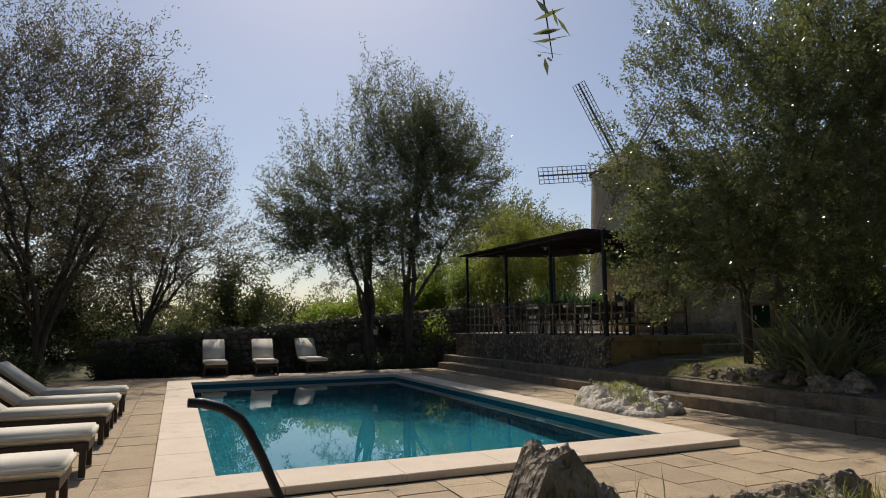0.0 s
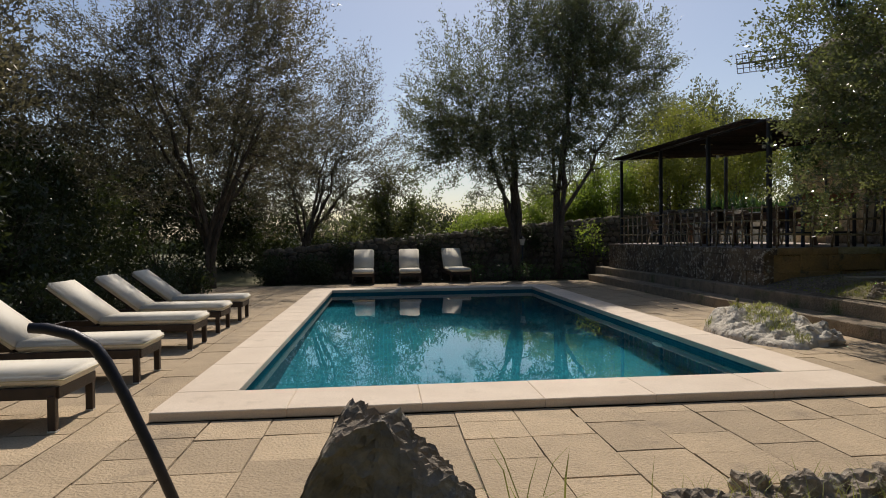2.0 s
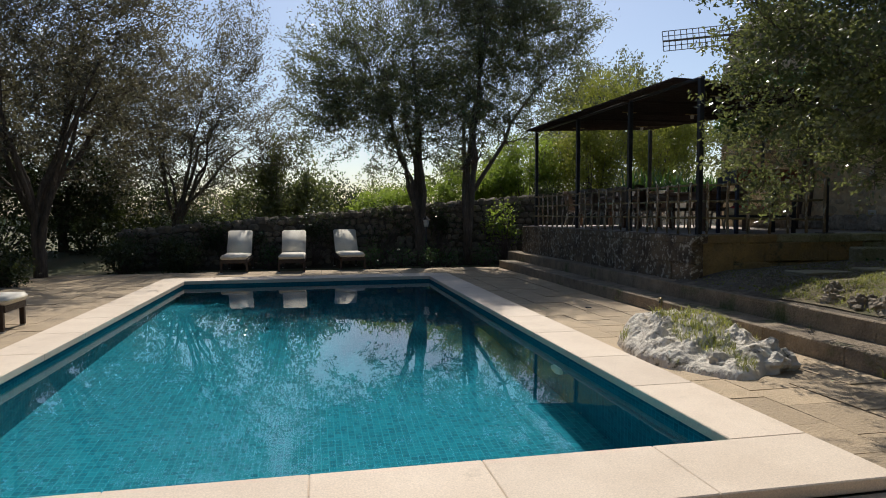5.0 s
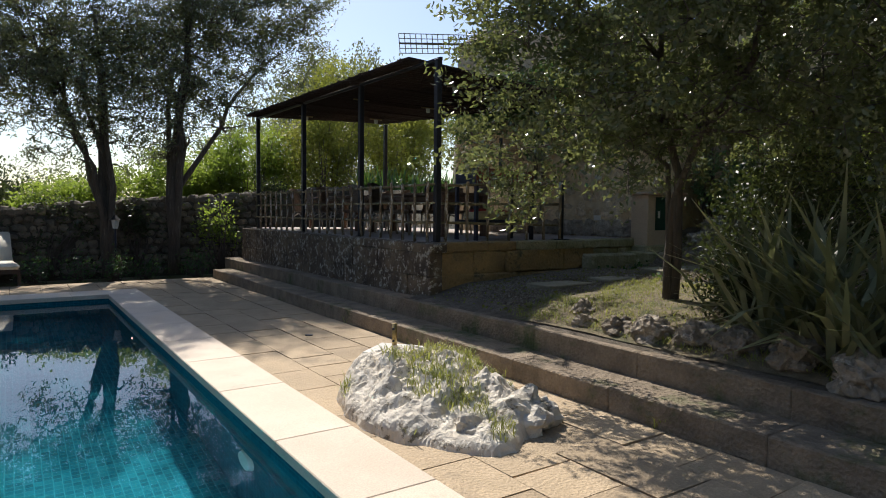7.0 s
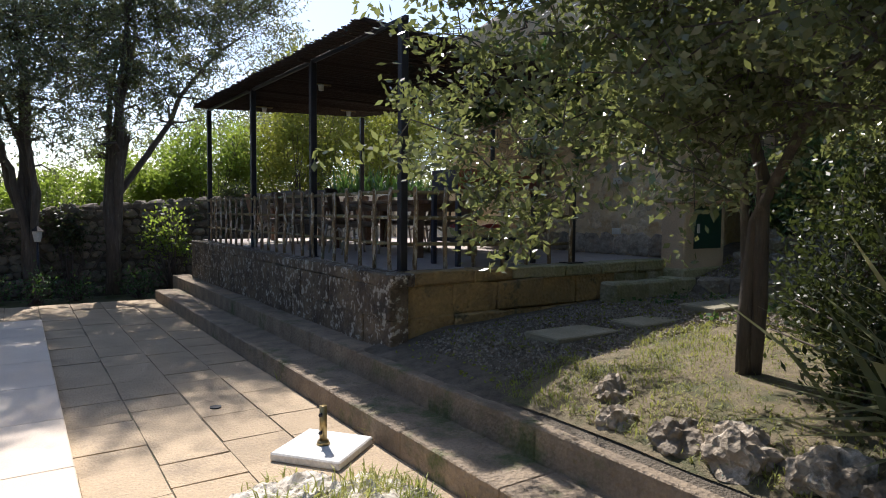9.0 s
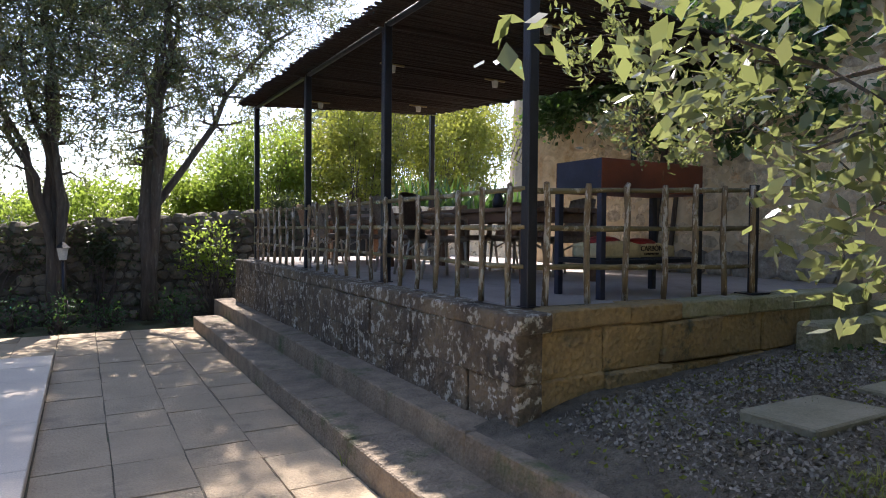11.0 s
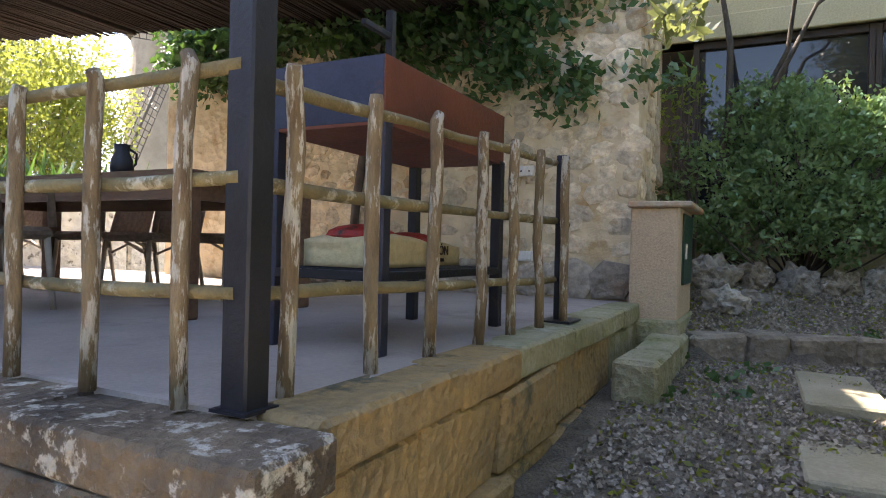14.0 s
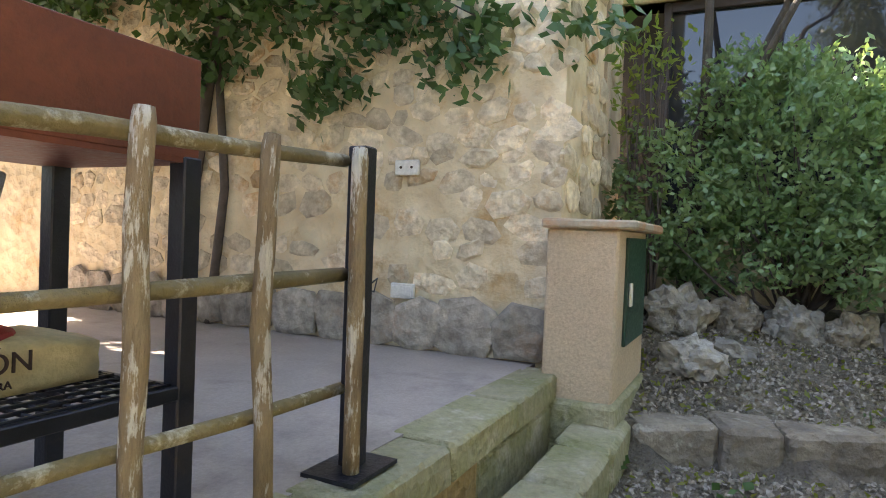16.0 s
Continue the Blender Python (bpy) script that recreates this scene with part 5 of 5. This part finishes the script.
# ---- shrubs ----
for k, (x, y, z, r, lm) in enumerate(((-5.6, 24.0, 1.7, 1.9, L_HEDGE), (-2.6, 24.6, 1.5, 1.8, L_OAK), (0.6, 24.2, 1.4, 1.7, L_HEDGE), (3.2, 25.0, 1.5, 1.7, L_OAK), (6.6, 24.6, 2.0, 2.0, L_YELLOW), (9.6, 24.4, 3.6, 2.6, L_OLIVE), (13.0, 24.0, 3.8, 2.6, L_OLIVE))):
    shrub("garden_shrub", [(x, y, z, r, r * 0.8, r), (x + 1.0, y + 0.4, z * 0.8, r * 0.8, r * 0.7, r * 0.9)], lm, "tangled garden shrub beyond the stone wall", 9000, (0.12, 0.055), 290 + k, 8, foot=(x, y, 0.2), gaps=0.2, hollow=0.4)
shrub("yellow_shrub", [(9.6, 20.2, 3.2, 1.5, 1.2, 1.9), (10.6, 20.8, 4.9, 1.6, 1.2, 1.7)], L_YELLOW, "tall shrub with yellowing leaves behind the deck", 20000, (0.10, 0.055), 201, 10, foot=(9.8, 20.3, 0.3), gaps=0.26, hollow=0.3, sprig=0.16)
shrub("yellow_shrub", [(12.3, 20.5, 3.3, 1.4, 1.2, 1.8), (13.6, 21.0, 4.4, 1.4, 1.2, 1.8)], L_YELLOW, "tall thin shrub with yellow-green leaves", 18000, (0.10, 0.055), 202, 10, foot=(12.4, 20.5, 0.3), gaps=0.26, hollow=0.3, sprig=0.16)
shrub("yellow_shrub", [(7.6, 20.8, 2.9, 1.3, 1.2, 1.5), (6.4, 21.2, 2.6, 1.1, 1.0, 1.2)], L_BRIGHT, "fresh green shrub behind the stone wall", 16000, (0.10, 0.055), 203, 10, foot=(7.4, 20.8, 0.3), gaps=0.34, hollow=0.3, sprig=0.16)
shrub("green_shrub", [(4.2, 21.5, 1.9, 1.5, 1.1, 0.9), (2.6, 21.3, 1.6, 1.2, 1.0, 0.8), (5.6, 21.8, 2.4, 1.3, 1.1, 1.1)], L_BRIGHT, "sunlit green shrubs behind the stone wall", 16000, (0.10, 0.055), 204, 10, foot=(4.0, 21.4, 0.3), gaps=0.3)
shrub("green_shrub", [(-0.6, 21.4, 2.5, 1.0, 1.0, 1.6), (-1.5, 21.6, 2.0, 1.0, 1.0, 1.2), (0.3, 21.8, 1.8, 0.9, 0.9, 1.0)], L_OAK, "broad-leaved dark green shrub behind the wall", 6500, (0.15, 0.07), 205, 8, foot=(-0.6, 21.4, 0.3), gaps=0.3)
for k, (x, y, z, r) in enumerate(((-8.6, 4.5, 1.2, 1.6), (-8.8, 7.5, 1.4, 1.7), (-9.2, 10.5, 1.5, 1.8), (-9.6, 13.5, 1.5, 1.8), (-10.0, 17.0, 1.5, 1.9), (-9.0, 20.5, 1.4, 1.9), (-6.5, 22.5, 1.1, 1.6))):
    shrub("hedge", [(x, y, z, r, r * 1.05, r * 0.95), (x - 0.7, y + 0.3, z + 1.4, r * 0.9, r, r * 0.8)], L_HEDGE, "dense dark green hedge beside the terrace", 15000, (0.13, 0.06), 210 + k, 6, category="hedge", gaps=0.12, hollow=0.6, foot=(x, y, -0.1))
for k, (x, y, r) in enumerate(((-6.9, 3.4, 0.5), (-7.0, 5.2, 0.55), (-7.1, 6.8, 0.5), (-7.0, 8.6, 0.6), (-6.8, 10.4, 0.55), (-6.4, 12.4, 0.6), (-6.2, 14.4, 0.55), (-4.6, 17.6, 0.5), (-3.3, 17.8, 0.45))):
    shrub("low_shrub", [(x, y, 0.35, r, r * 1.3, 0.45)], L_HEDGE, "low leafy border shrub along the paving", 2600, (0.09, 0.04), 230 + k, 4, foot=(x, y, -0.1), gaps=0.2)
for k, (x, y, r) in enumerate(((1.9, 17.7, 0.25), (2.7, 17.8, 0.3), (4.1, 17.7, 0.35), (5.2, 17.6, 0.35), (3.4, 17.3, 0.22), (-0.9, 18.3, 0.2))):
    shrub("border_plant", [(x, y, 0.25, r, r, 0.28)], L_IVY, "small leafy plant at the foot of the wall", 420, (0.07, 0.028), 250 + k, 3, category="plant", foot=(x, y, -0.05))
shrub("wall_shrub", [(5.85, 17.95, 1.35, 0.42, 0.3, 0.5), (5.6, 18.0, 1.0, 0.3, 0.25, 0.35), (6.1, 18.0, 0.9, 0.25, 0.25, 0.4)], L_BRIGHT, "light green shrub growing against the stone wall", 900, (0.08, 0.045), 260, 4, foot=(5.9, 18.0, 0.0))
shrub("rosette_shrub", [(12.3, 8.25, 2.2, 0.55, 0.5, 0.6), (12.45, 7.4, 2.5, 0.6, 0.7, 0.75), (12.35, 6.75, 2.35, 0.55, 0.6, 0.7), (12.5, 7.7, 2.95, 0.5, 0.5, 0.4), (12.2, 7.75, 1.88, 0.42, 0.6, 0.4), (12.2, 7.0, 1.88, 0.42, 0.6, 0.4)], L_PITT, "rounded evergreen shrub with grey-green leaf rosettes", 26000, (0.066, 0.031), 270, 8, foot=(12.4, 7.4, 1.2), gaps=0.14, hollow=0.78, sprig=0.04, per=16)
shrub("rosette_shrub", [(12.2, 5.9, 2.35, 0.65, 0.7, 0.95), (12.4, 5.1, 2.3, 0.7, 0.8, 1.0), (12.4, 4.2, 2.3, 0.7, 0.8, 1.0)], L_BRIGHT, "glossy bright green shrub beside the house", 9000, (0.085, 0.035), 271, 8, foot=(12.4, 5.2, 1.2), gaps=0.12, hollow=0.6, sprig=0.06, per=12)
shrub("rosette_shrub", [(12.0, 8.45, 3.0, 0.25, 0.2, 0.5)], L_BRIGHT, "slim young shoots rising beside the wall", 300, (0.08, 0.03), 272, 3, foot=(12.0, 8.4, 1.15))
shrub("dark_shrub", [(7.75, 4.95, 0.95, 0.6, 0.5, 0.5), (8.3, 5.6, 1.0, 0.55, 0.5, 0.5), (8.9, 5.4, 1.0, 0.5, 0.4, 0.5)], L_HEDGE, "low dark twiggy shrub behind the oak trunk", 4200, (0.06, 0.03), 274, 5, foot=(8.1, 5.1, 0.55))
for k, (x, y, r) in enumerate([(8.3, 5.5, 0.4), (9.0, 5.9, 0.45), (7.5, 5.0, 0.4), (7.05, 4.75, 0.3)]):
    shrub("low_shrub", [(x, y, ground_height(x, y) + 0.22, r, r * 0.8, 0.26)], L_HEDGE, "low dark leafy shrub in the dry bed", 1500, (0.06, 0.03), 280 + k, 4, foot=(x, y, ground_height(x, y) - 0.02), gaps=0.3)
shrub("dark_shrub", [(9.3, 6.0, 1.4, 0.8, 0.4, 0.8), (9.5, 5.2, 1.7, 0.9, 0.7, 1.1), (8.6, 5.2, 1.4, 0.7, 0.6, 0.8), (9.7, 5.9, 2.3, 0.6, 0.4, 0.7), (10.2, 5.9, 1.7, 0.6, 0.4, 0.8)], L_HEDGE, "dark tall shrub under the oak", 9000, (0.07, 0.032), 273, 5, foot=(9.4, 5.9, 0.6))
vine = shrub("climbing_vine", [(10.25, 13.2, 3.8, 0.4, 0.9, 0.7), (10.25, 12.0, 3.85, 0.42, 1.0, 0.7), (10.28, 10.8, 3.75, 0.32, 1.0, 0.85), (10.32, 9.75, 3.5, 0.18, 0.8, 0.8), (10.34, 9.2, 2.85, 0.1, 0.35, 0.22), (10.36, 8.55, 2.95, 0.08, 0.3, 0.18), (10.3, 11.2, 2.95, 0.12, 0.4, 0.25), (10.32, 10.1, 2.7, 0.1, 0.4, 0.2), (10.32, 9.0, 3.9, 0.15, 0.5, 0.4)],
             L_IVY, "dark green vine hanging down the stone wall", 15000, (0.10, 0.055), 280, 6, category="vine", foot=(10.42, 11.3, 4.3), gaps=0.12, hollow=0.2, sprig=0.07, per=10, droop=0.5)
tubes("old_stem", [([(10.36, 11.35, DECK_Z), (10.37, 11.3, 2.0), (10.36, 11.15, 2.9), (10.35, 11.0, 3.5)], [0.05, 0.045, 0.04, 0.03]), ([(10.37, 11.1, DECK_Z), (10.38, 11.0, 2.1), (10.36, 11.1, 3.2)], [0.035, 0.03, 0.025])], M_TWIG, None, 8)
stem_ob = bpy.data.objects["old_stem"]
tagged(stem_ob, "twisted grey vine stems against the wall", "vine stem")

for k, (x, w, z) in enumerate(((-3.6, 1.2, 0.75), (-1.9, 1.0, 0.85), (0.3, 1.1, 1.0), (2.2, 1.0, 1.1), (4.0, 0.9, 1.2), (7.0, 0.9, 1.7))):
    shrub("wall_creeper", [(x, BW_Y - 0.06, z, w, 0.12, 0.5), (x + 0.4, BW_Y + 0.2, z + 0.42, w, 0.3, 0.16)], L_HEDGE, "dark creeper trailing over the stone wall", 1500, (0.075, 0.04), 300 + k, 4, category="creeper", foot=(x, BW_Y - 0.05, 0.0), gaps=0.3, hollow=0.1, droop=0.3)

# sword-leaved clump
rp = np.random.default_rng(55)
clump = thing("sword_plant", "large clump of striped sword-shaped leaves", "plant")
base = np.array([[6.75, 4.1, 0.5]]) + rp.normal(0, 0.2, (190, 3)) * (1, 1, 0)
quads("leaves", blades(base, 1.4, 0.05, rp, 0.95, 0.45), L_BLADE, clump)
base = np.array([[6.45, 3.55, 0.5]]) + rp.normal(0, 0.18, (130, 3)) * (1, 1, 0)
quads("leaves", blades(base, 1.3, 0.055, rp, 0.95, 0.45), L_BLADE, clump)
seat(clump, (6.8, 3.7, 0.5))
ag = thing("sword_plant", "row of green agaves in the planter", "plant")
base = np.stack([rp.uniform(9.4, 13.5, 260), rp.uniform(17.1, 17.4, 260), np.full(260, 2.1)], 1)
quads("leaves", blades(base, 0.75, 0.06, rp, 0.8, 0.2), L_IVY, ag)
seat(ag, (11.4, 17.2, 2.1))

# grass and litter
def tufts(name, label, pts, length, width, material, seed, lean=0.6):
    ob = quads(name, blades(np.asarray(pts), length, width, np.random.default_rng(seed), lean, 0.5), material)
    return tagged(ob, label, "grass", kind="stuff")


rgs = np.random.default_rng(61)
pts = []
while len(pts) < 9500:
    x, y = rgs.uniform(5.98, 8.6), rgs.uniform(3.3, 6.9)
    if noise.noise(Vector((x * 1.5, y * 1.5, 0))) > -0.2:
        pts.append((x, y, ground_height(x, y) + 0.01))
tufts("grass", "short dry grass on the verge", pts, 0.07, 0.006, L_GRASS, 62, 0.9)
pts = [(rgs.uniform(-0.75, -0.45), rgs.uniform(-0.62, -0.35), rgs.uniform(0.1, 0.5)) for _ in range(60)] + [(rgs.uniform(0.3, 2.6), rgs.uniform(0.05, 0.5), 0.0) for _ in range(420)] + [(rgs.uniform(-1.4, -1.1), rgs.uniform(-0.5, -0.2), 0.0) for _ in range(50)]
tufts("grass", "thin straw grass among the border rocks", pts, 0.26, 0.006, L_GRASS, 63)
pts = [(5.36 + rgs.normal(0, 0.02), y0 + rgs.normal(0, 0.06), 0.0) for y0 in (6.2, 7.6, 8.1, 9.6, 4.4) for _ in range(22)]
tufts("grass", "weeds in the step joint", pts, 0.13, 0.008, L_GRASS, 64)
pts = []
for cx, cy in ((9.6, 7.95), (9.2, 7.8), (10.0, 7.75), (9.9, 6.9), (9.4, 6.7), (10.05, 8.3), (9.0, 8.2), (10.9, 7.0), (8.8, 6.9)):
    pts += [(cx + rgs.normal(0, 0.07), cy + rgs.normal(0, 0.07), ground_height(cx, cy)) for _ in range(16)]
q = leaf_quads(np.array(pts) + rgs.uniform(0, 0.06, (len(pts), 3)) * (0, 0, 1), 0.06, 0.045, rgs, None, 0)
tagged(quads("weeds", q, L_IVY), "small green weed seedlings in the gravel", "weed", kind="stuff")
# loose gravel and dry leaves
n = 20000
gx, gy = rgs.uniform(6.2, 12.0, n), rgs.uniform(6.1, 8.42, n)
c = np.array([(x, y, ground_height(x, y) + 0.004) for x, y in zip(gx, gy)])
tagged(quads("gravel_chips", leaf_quads(c, 0.032, 0.024, rgs, None, 0), M_CHIP), "loose pale gravel chips", "gravel", kind="stuff")
n = 3200
c = np.array([(x, y, ground_height(x, y) + 0.008) for x, y in zip(rgs.uniform(6.0, 12.0, n), rgs.uniform(4.2, 8.4, n))])
tagged(quads("leaf_litter", leaf_quads(c, 0.05, 0.022, rgs, np.tile([0.5, 0.5, 0.0], (n, 1)), 0.3), L_YELLOW), "fallen dry leaves on the gravel", "leaf litter", kind="stuff")

n = 5000
c = np.array([(x, y, ground_height(x, y) + 0.03) for x, y in zip(rgs.uniform(6.0, 8.4, n), rgs.uniform(3.6, 6.5, n))])
tagged(quads("verge_grass", blades(c, 0.07, 0.007, rgs, 0.9, 0.8), L_GRASS), "short dry and green grass on the verge", "grass", kind="stuff")

# far woods, low on the horizon
n = 5200
ang = rgs.uniform(0, 2 * math.pi, n)
dist = rgs.uniform(55, 160, n)
h = rgs.uniform(-1, 1, n) ** 2 * 3.2 * dist / 110 * (1 + 0.5 * np.sin(ang * 9)) - 0.8
c = np.stack([np.cos(ang) * dist, np.sin(ang) * dist, h], 1)
tagged(quads("far_woods", leaf_quads(c, 3.2, 2.2, rgs, None, 0), L_HEDGE), "distant low woodland", "woods", kind="stuff")

# ---- stones of the house wall ----
ST = cobbles(14, 41, 0.10)
FOOT_ST = cobbles(14, 42, 0.10)
DRY_ST = cobbles(14, 43, 0.10)
rw = np.random.default_rng(42)


def lay(parent, along0, along1, z0, z1, pick_h, make, limit, skip=0.1):
    """Rough courses of stones between two heights; make(u, z, w, h, k) sets each one."""
    z, k = z0, 0
    while z < z1 and k < limit:
        h = pick_h(z)
        u = along0 + rw.uniform(-0.1, 0)
        while u < along1 and k < limit:
            w = h * rw.uniform(0.9, 2.0)
            if rw.random() > skip:
                make(u + w / 2, z + h / 2 + rw.uniform(-0.25, 0.25) * h, w, h * rw.uniform(0.85, 1.1), k)
                k += 1
            u += w
        z += h * 0.95
    return k


hv, hf = [], []


def house_stone(u, z, w, h, k):
    if u > HY1 - 0.05 or u < HY0 + 0.02:
        return
    foot = z < 1.5
    if foot:
        m = pose(HOUSE_X - 0.026, u, z, 0, rw.uniform(-6, 6), -90) @ Matrix.Diagonal((w * 1.04, 0.28 * rw.uniform(0.8, 1.7), h * 1.1, 1))
    else:
        m = pose(HOUSE_X + 0.004, u, z, 0, rw.uniform(-28, 28), -90) @ Matrix.Diagonal((w * 1.02, 0.13 * rw.uniform(0.3, 1.7), h * rw.uniform(0.9, 1.15), 1))
    me = (FOOT_ST if foot else ST)[int(rw.integers(14))]
    if k < 240:
        s = link_mesh("stone", me, M_PLINTH if foot else M_RUBBLE, house)
        s.matrix_basis = m
    else:
        o = len(hv)
        hv.extend(tuple(m @ v.co) for v in me.vertices)
        hf.extend(tuple(i + o for i in p.vertices) for p in me.polygons)


u = HY0 + 0.02
while u < 12.6:
    w = rw.uniform(0.2, 0.36)
    house_stone(u + w / 2, DECK_Z + 0.15, w * 1.22, rw.uniform(0.29, 0.34), 0)
    u += w
lay(house, HY0, 12.6, 1.50, 4.4, lambda z: rw.uniform(0.08, 0.19), house_stone, 900, 0.14)
tagged(raw("rubble", hv, hf, M_RUBBLE, house), kind="stuff")


def side_stone(u, z, w, h, k):
    s = link_mesh("stone", ST[k % 14], M_RUBBLE, house)
    s.matrix_basis = pose(u, HY0 + 0.004, z, 0, rw.uniform(-10, 10), 0) @ Matrix.Diagonal((w * 0.95, 0.25, h * 0.95, 1))


lay(house, HOUSE_X + 0.05, 11.3, 1.95, 4.4, lambda z: 0.2, side_stone, 55, 0.2)


def back_stone(u, z, w, h, k):
    if z > back_top(u) - 0.02:
        return
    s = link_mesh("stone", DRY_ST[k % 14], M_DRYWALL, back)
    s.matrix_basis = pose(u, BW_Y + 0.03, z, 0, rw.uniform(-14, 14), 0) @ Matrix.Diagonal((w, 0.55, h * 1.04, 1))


lay(back, 1.6, 7.4, 0.0, 2.1, lambda z: rw.uniform(0.15, 0.24), back_stone, 330, 0.02)
# the wall's farther length, as joined rubble
vv, ff = [], []


def far_stone(u, z, w, h, k):
    if z > back_top(u) - 0.02:
        return
    me = ST[k % 14]
    m = pose(u, BW_Y + 0.03, z, 0, rw.uniform(-14, 14), 0) @ Matrix.Diagonal((w, 0.55, h * 1.04, 1))
    o = len(vv)
    vv.extend(tuple(m @ v.co) for v in me.vertices)
    ff.extend(tuple(i + o for i in p.vertices) for p in me.polygons)


lay(back, -5.0, 1.6, 0.0, 1.7, lambda z: rw.uniform(0.15, 0.24), far_stone, 400, 0.02)
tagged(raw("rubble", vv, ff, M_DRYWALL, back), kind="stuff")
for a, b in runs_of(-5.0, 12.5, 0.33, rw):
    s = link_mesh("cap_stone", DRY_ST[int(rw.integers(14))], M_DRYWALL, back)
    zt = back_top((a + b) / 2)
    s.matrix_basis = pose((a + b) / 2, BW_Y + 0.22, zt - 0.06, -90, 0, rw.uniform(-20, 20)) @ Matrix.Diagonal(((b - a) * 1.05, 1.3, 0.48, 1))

# ---- paving slabs ----
rv = np.random.default_rng(71)
SLABS = []
for k in range(10):
    bm = boxed(-0.5, 0.5, -0.5, 0.5, -1, 0, 0, 0.012, rv)
    for v in bm.verts:
        if v.co.z > -0.5:
            v.co.z = 0
    bmesh.ops.bevel(bm, geom=[e for e in bm.edges if all(v.co.z > -0.5 for v in e.verts)], offset=0.012, segments=1, affect="EDGES")
    me = bpy.data.meshes.new("paving_slab")
    bm.to_mesh(me)
    bm.free()
    SLABS.append(me)


def free(x0, x1, y0, y1):
    return not (x1 > PX0 - CW + 0.02 and x0 < PX1 + CW - 0.02 and y1 > PY0 - CN + 0.02 and y0 < PY1 + CN - 0.02)


def clip_spans(y0, y1, blocked):
    return [(y0, y1)] if not blocked else [(y0, PY0 - CN - 0.004), (PY1 + CN + 0.004, y1)]


vv, ff, near = [], [], 0
edges = list(np.arange(PX1 + CW + 0.005, STEP_X, 0.482)) + [STEP_X - 0.005]
cols = list(zip(edges[:-1], edges[1:]))
edges = list(np.arange(PX0 - CW - 0.005, WALK_X0, -0.482))
cols += list(zip(edges[1:], edges[:-1]))
mid_edges = list(np.linspace(PX0 - CW, PX1 + CW, 14))
cols += list(zip(mid_edges[:-1], mid_edges[1:]))
for x0, x1 in cols:
    if x1 - x0 < 0.08:
        continue
    blocked = not free(x0, x1, 5, 6)
    for s0, s1 in clip_spans(WALK_Y0, WALK_Y1, blocked):
        y = s0 - rv.uniform(0, 0.4)
        while y < s1:
            ln = rv.choice([0.42, 0.55, 0.66, 0.8])
            a, b = max(y, s0), min(y + ln, s1)
            y += ln
            if b - a < 0.06:
                continue
            me = SLABS[int(rv.integers(10))]
            m = pose((x0 + x1) / 2, (a + b) / 2, rv.uniform(-0.004, 0.004), rv.uniform(-0.25, 0.25), rv.uniform(-0.25, 0.25), 0) @ Matrix.Diagonal((x1 - x0 - 0.012, b - a - 0.012, 0.02, 1))
            if near < 300 and x0 > -4.4 and (a < 9.5 and (x0 > 2.8 or a < 3)):
                s = link_mesh("paving_slab", me, M_PAVE, bed)
                s.matrix_basis = m
                near += 1
            else:
                o = len(vv)
                vv.extend(tuple(m @ v.co) for v in me.vertices)
                ff.extend(tuple(i + o for i in p.vertices) for p in me.polygons)
tagged(raw("paving", vv, ff, M_PAVE, bed), kind="stuff")
